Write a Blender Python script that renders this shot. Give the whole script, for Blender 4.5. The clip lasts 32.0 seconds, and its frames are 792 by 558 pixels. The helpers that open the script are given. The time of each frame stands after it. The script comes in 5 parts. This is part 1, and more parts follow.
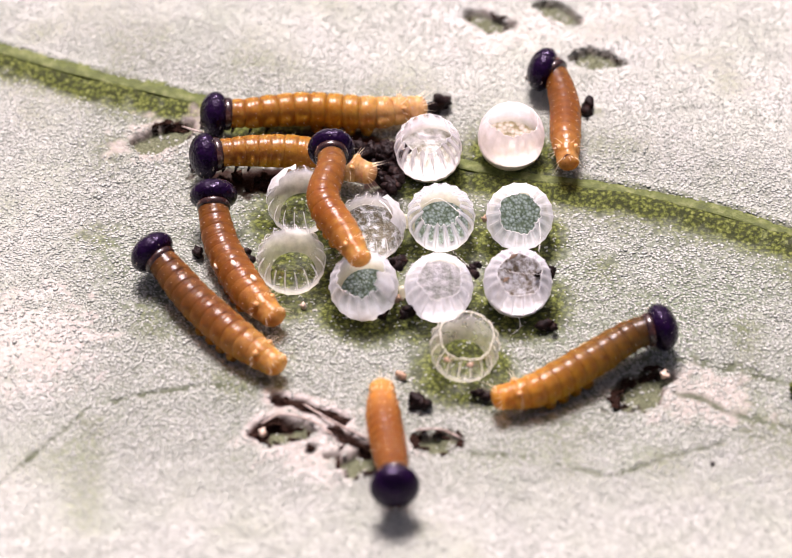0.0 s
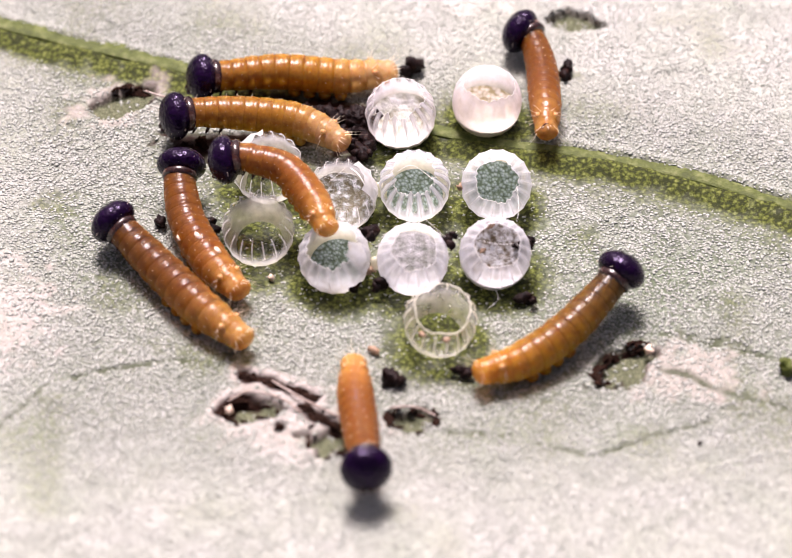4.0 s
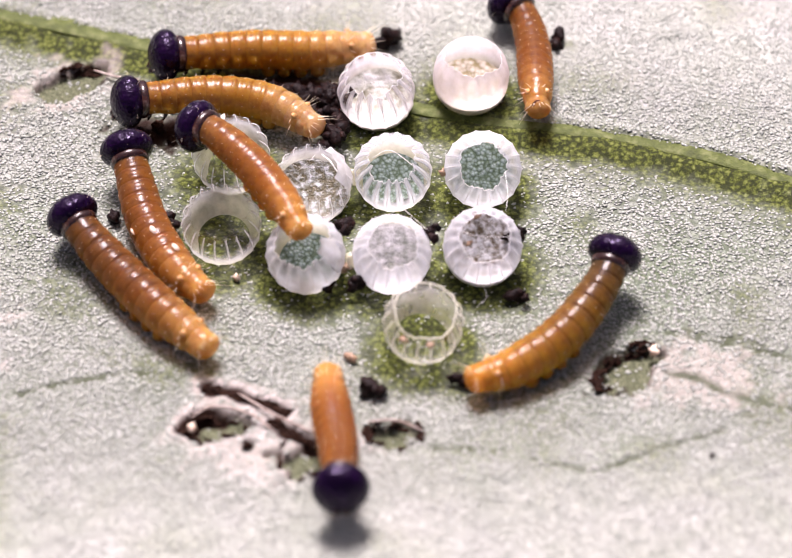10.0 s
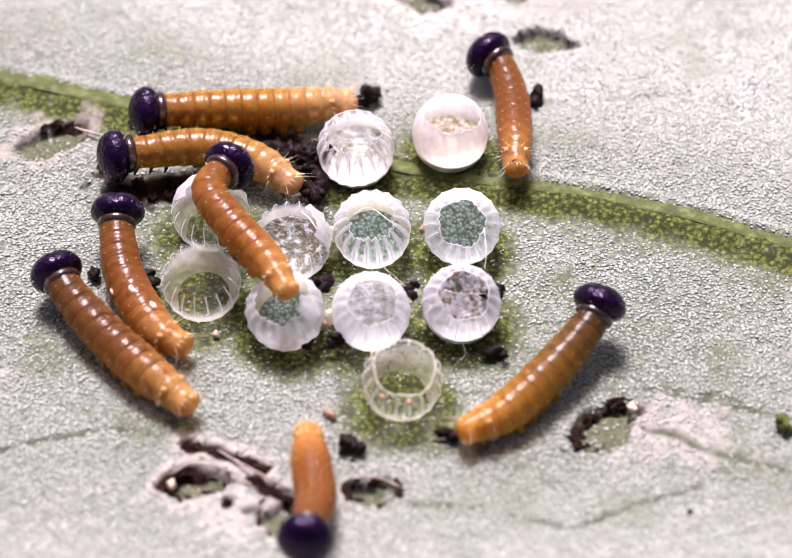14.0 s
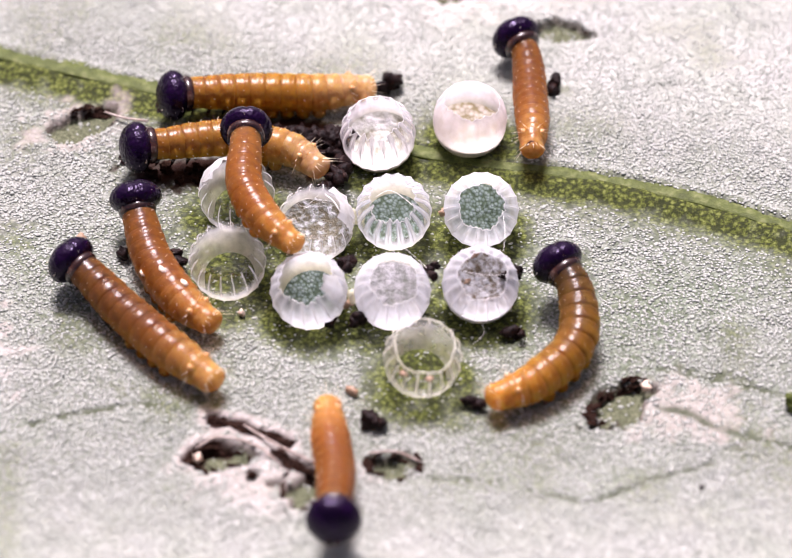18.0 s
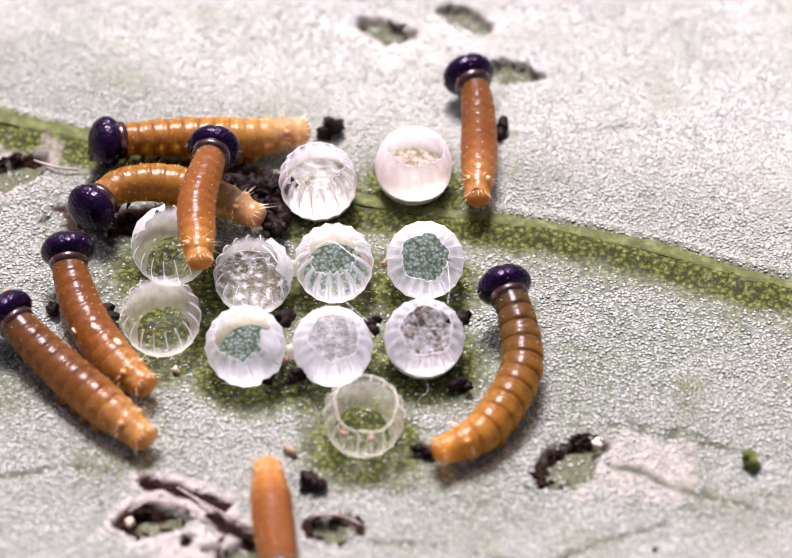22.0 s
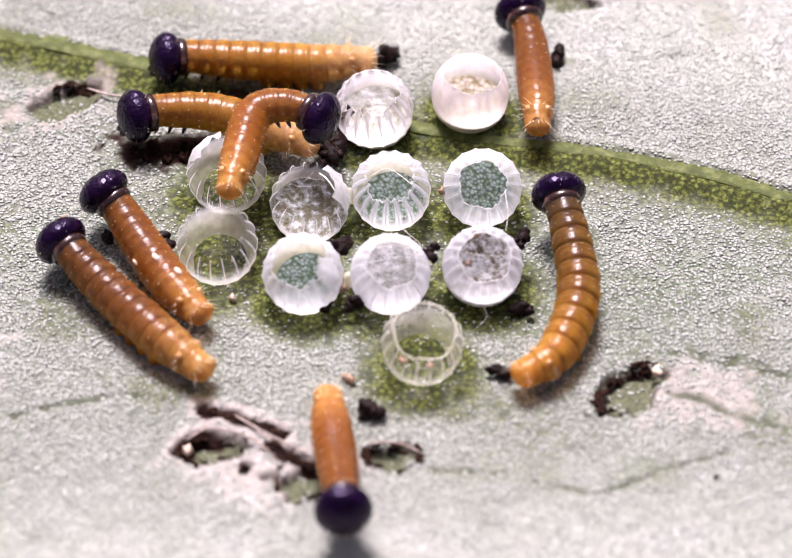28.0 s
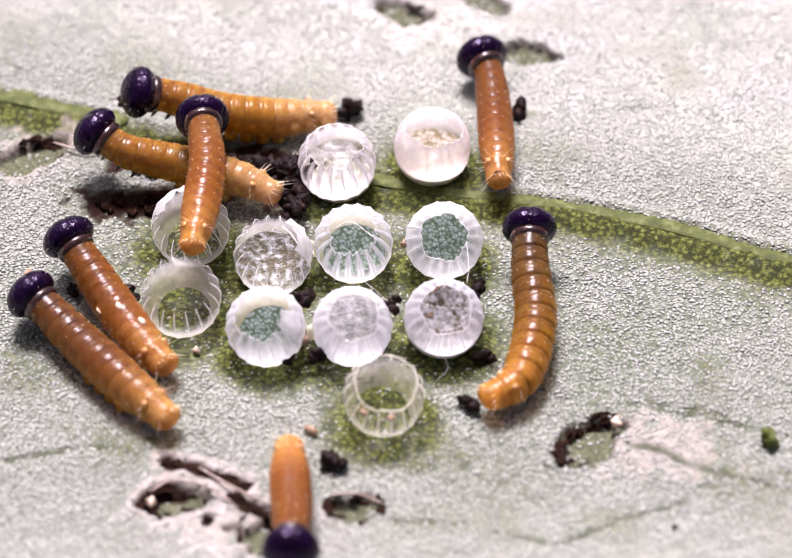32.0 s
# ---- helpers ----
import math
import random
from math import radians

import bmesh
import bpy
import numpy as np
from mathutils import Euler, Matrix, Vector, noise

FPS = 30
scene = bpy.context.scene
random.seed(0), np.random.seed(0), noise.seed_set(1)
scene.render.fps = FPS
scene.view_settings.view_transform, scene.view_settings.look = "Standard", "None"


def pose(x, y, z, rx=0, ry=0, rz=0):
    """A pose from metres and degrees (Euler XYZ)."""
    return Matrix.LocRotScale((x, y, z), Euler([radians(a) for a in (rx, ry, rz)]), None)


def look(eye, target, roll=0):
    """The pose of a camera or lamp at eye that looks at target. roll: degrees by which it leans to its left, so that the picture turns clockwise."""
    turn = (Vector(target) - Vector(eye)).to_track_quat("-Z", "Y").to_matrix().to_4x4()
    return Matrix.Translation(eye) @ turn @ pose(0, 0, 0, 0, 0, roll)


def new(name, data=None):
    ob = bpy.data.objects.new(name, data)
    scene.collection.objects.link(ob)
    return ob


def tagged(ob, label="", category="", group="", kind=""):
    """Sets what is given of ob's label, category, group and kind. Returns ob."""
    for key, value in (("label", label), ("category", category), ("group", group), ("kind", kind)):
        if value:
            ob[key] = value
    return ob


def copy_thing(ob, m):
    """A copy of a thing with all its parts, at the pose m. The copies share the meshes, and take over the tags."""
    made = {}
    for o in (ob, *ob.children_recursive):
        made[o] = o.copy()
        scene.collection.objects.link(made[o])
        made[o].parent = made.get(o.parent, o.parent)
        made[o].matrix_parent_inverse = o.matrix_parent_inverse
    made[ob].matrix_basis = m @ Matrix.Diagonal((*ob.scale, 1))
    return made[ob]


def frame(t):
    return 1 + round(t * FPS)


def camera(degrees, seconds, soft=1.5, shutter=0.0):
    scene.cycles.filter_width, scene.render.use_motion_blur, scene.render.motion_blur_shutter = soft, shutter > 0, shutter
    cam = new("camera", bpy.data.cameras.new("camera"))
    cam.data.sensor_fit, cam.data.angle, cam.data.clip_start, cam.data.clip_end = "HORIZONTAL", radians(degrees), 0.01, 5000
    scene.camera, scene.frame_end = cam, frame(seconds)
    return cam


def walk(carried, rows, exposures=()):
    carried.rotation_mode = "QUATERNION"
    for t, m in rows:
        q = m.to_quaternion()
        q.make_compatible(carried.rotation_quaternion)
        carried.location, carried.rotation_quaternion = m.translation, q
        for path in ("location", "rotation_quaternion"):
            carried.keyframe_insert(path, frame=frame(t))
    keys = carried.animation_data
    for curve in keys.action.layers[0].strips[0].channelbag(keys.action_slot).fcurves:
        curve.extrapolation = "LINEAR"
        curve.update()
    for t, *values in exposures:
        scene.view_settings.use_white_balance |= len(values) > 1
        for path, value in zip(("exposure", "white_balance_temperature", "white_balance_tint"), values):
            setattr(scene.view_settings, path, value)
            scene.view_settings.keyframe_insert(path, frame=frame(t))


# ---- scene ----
U = 0.001  # one millimetre; all figures below are in millimetres

cam = camera(10.0, 32.0, soft=0.9)
PATH = [
    (0, (0.370, -56.190, 52.017), (0.328, -0.337, 0.000), -0.04),
    (0.5, (0.266, -56.233, 52.072), (0.331, -0.308, 0.000), 0.13),
    (1, (0.188, -56.198, 52.068), (0.354, -0.310, 0.000), 0.21),
    (1.5, (0.237, -56.104, 52.322), (0.377, -0.329, 0.000), 0.08),
    (2, (0.004, -55.743, 51.764), (0.479, -0.439, 0.000), 0.42),
    (2.5, (-0.043, -55.131, 51.058), (0.621, -0.671, 0.000), 0.65),
    (3, (-0.056, -55.068, 50.519), (0.678, -0.786, 0.000), 0.73),
    (3.5, (-0.174, -54.621, 50.221), (0.710, -1.035, -0.000), 0.82),
    (5.5, (-0.005, -51.598, 48.264), (0.948, -0.642, 0.000), 0.40),
    (6, (-0.016, -51.446, 48.069), (0.947, -0.752, 0.000), 0.43),
    (6.5, (0.073, -51.343, 48.036), (0.926, -0.957, 0.000), 0.29),
    (7, (-0.092, -51.013, 47.646), (0.921, -0.995, 0.000), 0.42),
    (7.5, (-0.010, -50.792, 47.389), (0.903, -1.084, 0.000), 0.32),
    (8, (0.083, -51.398, 47.834), (0.814, -0.543, 0.000), -0.25),
    (8.5, (-0.018, -51.000, 47.522), (0.871, -0.599, 0.000), 0.04),
    (9, (0.153, -49.819, 46.840), (0.911, -1.168, 0.000), -0.10),
    (9.5, (0.145, -49.001, 46.365), (1.008, -1.410, 0.000), -0.11),
    (10, (0.271, -48.042, 46.218), (1.099, -1.088, 0.000), -0.35),
    (10.5, (0.210, -47.553, 46.105), (1.254, -0.653, 0.000), -0.24),
    (11, (0.230, -46.883, 45.697), (1.458, -0.604, 0.000), -0.13),
    (11.5, (0.396, -46.679, 45.540), (1.584, -0.491, 0.000), -0.18),
    (12, (0.371, -46.315, 45.271), (1.702, -0.497, -0.000), -0.01),
    (12.5, (0.431, -46.276, 45.338), (1.715, -0.413, 0.000), -0.11),
    (13, (0.316, -47.585, 46.066), (1.459, -0.173, 0.000), -0.14),
    (13.5, (0.365, -47.889, 46.477), (1.413, -0.082, 0.000), -0.20),
    (14, (0.373, -48.132, 46.497), (1.432, 0.101, 0.000), -0.19),
    (14.5, (0.241, -48.256, 46.731), (1.415, 0.174, 0.000), -0.00),
    (15, (0.156, -48.969, 46.909), (1.218, -0.080, -0.000), 0.02),
    (15.5, (-0.048, -50.062, 47.405), (1.005, -0.521, 0.000), 0.30),
    (17.5, (-0.197, -50.478, 47.359), (0.964, -0.739, 0.000), 0.45),
    (18, (0.098, -49.723, 47.472), (1.110, -0.299, 0.000), 0.13),
    (18.5, (0.361, -48.902, 46.635), (1.384, -0.138, 0.000), 0.07),
    (19, (0.365, -48.096, 46.188), (1.552, -0.101, -0.000), 0.16),
    (19.5, (0.513, -47.713, 45.851), (1.737, 0.087, 0.000), 0.10),
    (20, (0.757, -47.051, 45.609), (1.973, 0.246, 0.000), -0.04),
    (20.5, (0.862, -46.534, 44.971), (2.161, 0.297, 0.000), 0.10),
    (21, (0.889, -46.463, 45.087), (2.162, 0.296, 0.000), -0.01),
    (21.5, (0.977, -46.573, 45.261), (2.137, 0.378, -0.000), -0.23),
    (22, (0.774, -47.500, 45.932), (2.001, 0.818, -0.000), -0.11),
    (22.5, (0.709, -48.085, 46.313), (1.808, 0.944, 0.000), -0.20),
    (23, (0.146, -48.560, 46.162), (1.330, 0.154, 0.000), 0.17),
    (23.5, (0.055, -49.007, 46.526), (1.056, 0.124, 0.000), 0.03),
    (24, (-0.328, -48.884, 46.821), (0.884, 0.456, -0.000), 0.29),
    (24.5, (-0.233, -48.771, 46.668), (0.962, 0.922, 0.000), 0.45),
    (26.5, (-0.054, -48.073, 46.230), (0.673, 0.148, -0.000), -0.34),
    (27, (0.153, -47.727, 45.961), (0.887, -0.044, 0.000), -0.44),
    (27.5, (0.174, -47.477, 45.570), (1.054, -0.397, -0.000), -0.38),
    (28, (0.213, -47.466, 45.401), (1.129, -0.674, 0.000), -0.37),
    (28.5, (0.264, -48.290, 45.615), (0.984, -0.946, 0.000), -0.43),
    (29, (0.206, -49.134, 45.742), (1.011, -0.793, -0.000), -0.19),
    (29.5, (0.343, -50.195, 46.244), (1.031, -0.383, 0.000), -0.32),
    (30, (0.185, -50.250, 46.622), (1.072, -0.114, 0.000), -0.17),
    (30.5, (0.315, -49.297, 46.331), (1.284, 0.108, 0.000), -0.20),
    (31, (0.490, -48.391, 46.229), (1.522, 0.290, 0.000), -0.31),
    (31.5, (0.599, -47.821, 45.819), (1.672, 0.344, 0.000), -0.36),
    (32, (0.657, -47.763, 46.016), (1.706, 0.404, 0.000), -0.45),
]


def mmv(p):
    return Vector(p) * U


walk(cam, [(t, look(mmv(eye), mmv(target), roll)) for t, eye, target, roll in PATH],
     exposures=[(0.0, 0.95, 6630.0, 28.5), (8.0, 0.95, 6630.0, 28.5), (12.0, 0.95, 6320.0, 29.5), (32.0, 0.95, 6320.0, 29.5)])

# ---- light: bright cloudy sky with a veiled sun high behind the leaf ----
world = bpy.data.worlds.new("sky")
scene.world = world
world.use_nodes = True
wn = world.node_tree
sky = wn.nodes.new("ShaderNodeTexSky")
sky.sky_type = "NISHITA"
sky.sun_disc = False
sky.sun_elevation = radians(67)
sky.sun_rotation = radians(-10)
sky.dust_density = 7.0
sky.air_density = 0.5
sky.ozone_density = 0.3
wn.nodes["Background"].inputs["Strength"].default_value = 0.062
wn.links.new(sky.outputs[0], wn.nodes["Background"].inputs["Color"])
sun = new("sun", bpy.data.lights.new("sun", "SUN"))
sun.data.energy = 4.3
sun.data.angle = radians(19)
sun.data.color = (1.0, 0.985, 0.96)
sun.matrix_world = look((-0.07, 0.40, 0.91), (0, 0, 0))


# ---- materials ----
def material(name):
    m = bpy.data.materials.new(name)
    m.use_nodes = True
    t = m.node_tree
    return m, t, t.nodes["Principled BSDF"]


def coords(t):
    """Object coordinates in millimetres."""
    tc = t.nodes.new("ShaderNodeTexCoord")
    s = t.nodes.new("ShaderNodeVectorMath")
    s.operation = "SCALE"
    s.inputs["Scale"].default_value = 1000.0
    t.links.new(tc.outputs["Object"], s.inputs[0])
    return s.outputs[0]


def noise_tex(t, vec, scale, detail=3.0, rough=0.6):
    n = t.nodes.new("ShaderNodeTexNoise")
    n.inputs["Scale"].default_value = scale
    n.inputs["Detail"].default_value = detail
    n.inputs["Roughness"].default_value = rough
    t.links.new(vec, n.inputs["Vector"])
    return n.outputs["Fac"]


def ramp(t, fac, stops):
    r = t.nodes.new("ShaderNodeValToRGB")
    e = r.color_ramp.elements
    while len(e) < len(stops):
        e.new(0.5)
    for el, (pos, col) in zip(e, stops):
        el.position = pos
        el.color = (*col, 1.0) if len(col) == 3 else col
    t.links.new(fac, r.inputs["Fac"])
    return r.outputs["Color"]


def mix(t, fac, a, b, blend="MIX"):
    m = t.nodes.new("ShaderNodeMix")
    m.data_type = "RGBA"
    m.blend_type = blend
    for sock, val in ((m.inputs["Factor"], fac), (m.inputs["A"], a), (m.inputs["B"], b)):
        if isinstance(val, (int, float)):
            sock.default_value = val
        elif isinstance(val, tuple):
            sock.default_value = (*val, 1.0)
        else:
            t.links.new(val, sock)
    return m.outputs["Result"]


def maths(t, op, a, b, clamp=True):
    m = t.nodes.new("ShaderNodeMath")
    m.operation = op
    m.use_clamp = clamp
    for sock, val in ((m.inputs[0], a), (m.inputs[1], b)):
        if isinstance(val, (int, float)):
            sock.default_value = val
        else:
            t.links.new(val, sock)
    return m.outputs[0]


def bump(t, bsdf, height, strength, depth):
    b = t.nodes.new("ShaderNodeBump")
    b.inputs["Strength"].default_value = strength
    b.inputs["Distance"].default_value = depth * U
    t.links.new(height, b.inputs["Height"])
    t.links.new(b.outputs[0], bsdf.inputs["Normal"])


def attr(t, name):
    a = t.nodes.new("ShaderNodeAttribute")
    a.attribute_name = name
    return a.outputs["Fac"]


def leaf_material():
    m, t, p = material("felted_leaf")
    v = coords(t)
    vor = t.nodes.new("ShaderNodeTexVoronoi")
    vor.inputs["Scale"].default_value = 11.0
    t.links.new(v, vor.inputs["Vector"])
    fine = noise_tex(t, v, 24.0, 4.0, 0.7)
    broad = noise_tex(t, v, 0.55, 4.0, 0.55)
    grit = mix(t, 0.5, vor.outputs["Distance"], fine)
    felt = ramp(t, grit, [(0.28, (0.38, 0.38, 0.365)), (0.44, (0.29, 0.295, 0.27)), (0.60, (0.165, 0.175, 0.145))])
    felt = mix(t, maths(t, "MULTIPLY", attr(t, "dense"), 0.7), felt, (0.56, 0.555, 0.52))
    felt = mix(t, ramp(t, broad, [(0.35, (0, 0, 0)), (0.7, (1, 1, 1))]), felt, (0.76, 0.82, 0.72), "MULTIPLY")
    felt = mix(t, attr(t, "thin"), felt, (0.70, 0.77, 0.68), "MULTIPLY")
    spots = t.nodes.new("ShaderNodeTexVoronoi")
    spots.inputs["Scale"].default_value = 12.0
    t.links.new(v, spots.inputs["Vector"])
    speck = mix(t, 0.66, spots.outputs["Distance"], fine)
    green = ramp(t, speck, [(0.32, (0.155, 0.172, 0.048)), (0.44, (0.080, 0.096, 0.015)), (0.56, (0.022, 0.027, 0.006))])
    bare = maths(t, "MULTIPLY", attr(t, "bare"), maths(t, "ADD", fine, 0.55))
    col = mix(t, bare, felt, green)
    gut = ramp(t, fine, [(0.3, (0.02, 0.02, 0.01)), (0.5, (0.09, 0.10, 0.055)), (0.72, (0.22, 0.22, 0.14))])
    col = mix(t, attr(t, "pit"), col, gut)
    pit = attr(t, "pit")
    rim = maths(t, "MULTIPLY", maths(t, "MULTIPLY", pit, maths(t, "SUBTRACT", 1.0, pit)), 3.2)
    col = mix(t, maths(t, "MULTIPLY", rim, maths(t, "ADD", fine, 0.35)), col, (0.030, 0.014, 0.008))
    col = mix(t, maths(t, "MULTIPLY", attr(t, "scar"), fine), col, (0.53, 0.445, 0.42))
    # cracks, and the stain with painted shadow under the caterpillars
    col = mix(t, attr(t, "crack_and_shade"), col, (0.018, 0.005, 0.002))
    # side veins, darkened by the thin shadow line painted along them
    col = mix(t, attr(t, "sidevein_shade"), col, (0.055, 0.065, 0.035))
    t.links.new(col, p.inputs["Base Color"])
    p.inputs["Roughness"].default_value = 0.75
    p.inputs["Specular IOR Level"].default_value = 0.15
    bump(t, p, grit, 0.8, 0.05)
    return m


def plain(name, stops, scale, rough=0.5, spec=0.5, bumps=(0.3, 0.01), coat=0.0):
    m, t, p = material(name)
    v = coords(t)
    n = noise_tex(t, v, scale)
    t.links.new(ramp(t, n, stops), p.inputs["Base Color"])
    p.inputs["Roughness"].default_value = rough
    p.inputs["Specular IOR Level"].default_value = spec
    p.inputs["Coat Weight"].default_value = coat
    p.inputs["Coat Roughness"].default_value = 0.15
    bump(t, p, noise_tex(t, v, scale * 2.0), *bumps)
    return m


def pebbly(name, stops, scale, rough=0.5):
    """Close-set rounded grains, lighter on their crowns."""
    m, t, p = material(name)
    v = coords(t)
    vor = t.nodes.new("ShaderNodeTexVoronoi")
    vor.inputs["Scale"].default_value = scale
    t.links.new(v, vor.inputs["Vector"])
    grain = mix(t, 0.45, vor.outputs["Distance"], noise_tex(t, v, scale * 0.5))
    t.links.new(ramp(t, grain, stops), p.inputs["Base Color"])
    p.inputs["Roughness"].default_value = rough
    p.inputs["Specular IOR Level"].default_value = 0.3
    bump(t, p, maths(t, "SUBTRACT", 1.0, vor.outputs["Distance"]), 0.8, 0.03)
    return m


def skin_material():
    """Moist translucent skin over a dark gut; each ring carries its own tint as its object colour."""
    m, t, p = material("caterpillar_skin")
    v = coords(t)
    info = t.nodes.new("ShaderNodeObjectInfo")
    blot = noise_tex(t, v, 5.0, 4.0, 0.6)
    fine = noise_tex(t, v, 30.0, 3.0, 0.6)
    col = mix(t, ramp(t, blot, [(0.35, (0, 0, 0)), (0.7, (1, 1, 1))]), info.outputs["Color"], (0.62, 0.48, 0.36), "MULTIPLY")
    sep = t.nodes.new("ShaderNodeSeparateXYZ")
    t.links.new(v, sep.inputs[0])
    gut = t.nodes.new("ShaderNodeMapRange")
    gut.inputs["From Min"].default_value = -0.04
    gut.inputs["From Max"].default_value = 0.34
    t.links.new(maths(t, "ADD", sep.outputs["Z"], maths(t, "MULTIPLY", maths(t, "SUBTRACT", blot, 0.5, False), 0.3, False), False), gut.inputs["Value"])
    back = ramp(t, gut.outputs[0], [(0.0, (1.0, 1.0, 0.9)), (0.30, (1.0, 0.96, 0.9)), (0.55, (0.66, 0.58, 0.52)), (0.80, (0.36, 0.29, 0.27)), (1.0, (0.32, 0.25, 0.25))])
    # shade in the grooves between the rings, painted into the skin colour
    groove_shade = t.nodes.new("ShaderNodeMapRange")
    groove_shade.inputs["From Min"].default_value = 0.085
    groove_shade.inputs["From Max"].default_value = 0.13
    t.links.new(maths(t, "ABSOLUTE", sep.outputs["X"], 0.0), groove_shade.inputs["Value"])
    col = mix(t, maths(t, "MULTIPLY", groove_shade.outputs[0], 0.22), col, mix(t, 1.0, col, (0.50, 0.36, 0.28), "MULTIPLY"))
    col = mix(t, info.outputs["Alpha"], col, mix(t, 1.0, col, back, "MULTIPLY"))
    col = mix(t, maths(t, "MULTIPLY", gut.outputs[0], 0.07), col, (0.46, 0.26, 0.18))
    t.links.new(col, p.inputs["Base Color"])
    p.inputs["Roughness"].default_value = 0.40
    p.inputs["Specular IOR Level"].default_value = 0.04
    p.inputs["Subsurface Weight"].default_value = 0.85
    p.inputs["Subsurface Radius"].default_value = (0.8, 0.6, 0.2)
    p.inputs["Subsurface Scale"].default_value = 0.42 * U
    p.inputs["Coat Weight"].default_value = 0.60
    p.inputs["Coat Roughness"].default_value = 0.23
    # fine creases across the body
    phase = maths(t, "ADD", maths(t, "MULTIPLY", sep.outputs["X"], 74.0, False), maths(t, "MULTIPLY", noise_tex(t, v, 3.0), 18.0, False), False)
    crease = maths(t, "MULTIPLY", maths(t, "SINE", phase, 0.0, False), maths(t, "SUBTRACT", noise_tex(t, v, 5.0), 0.30), False)
    rough = mix(t, 0.5, fine, noise_tex(t, v, 11.0, 3.0))
    bump(t, p, maths(t, "ADD", rough, maths(t, "MULTIPLY", crease, 0.25, False), False), 0.55, 0.030)
    see = t.nodes.new("ShaderNodeBsdfTransparent")
    pale = t.nodes.new("ShaderNodeGamma")
    pale.inputs["Gamma"].default_value = 0.45
    t.links.new(info.outputs["Color"], pale.inputs["Color"])
    t.links.new(pale.outputs[0], see.inputs["Color"])
    both = t.nodes.new("ShaderNodeMixShader")
    both.inputs[0].default_value = 0.46
    t.links.new(p.outputs[0], both.inputs[1])
    t.links.new(see.outputs[0], both.inputs[2])
    t.links.new(both.outputs[0], t.nodes["Material Output"].inputs["Surface"])
    return m


def gut_material():
    """Dark body filling, tinted like its ring."""
    m, t, p = material("caterpillar_gut")
    v = coords(t)
    info = t.nodes.new("ShaderNodeObjectInfo")
    n = noise_tex(t, v, 6.0, 4.0, 0.6)
    col = mix(t, 1.0, info.outputs["Color"], ramp(t, n, [(0.3, (0.22, 0.15, 0.16)), (0.7, (0.62, 0.50, 0.45))]), "MULTIPLY")
    t.links.new(col, p.inputs["Base Color"])
    p.inputs["Roughness"].default_value = 0.7
    p.inputs["Specular IOR Level"].default_value = 0.0
    return m


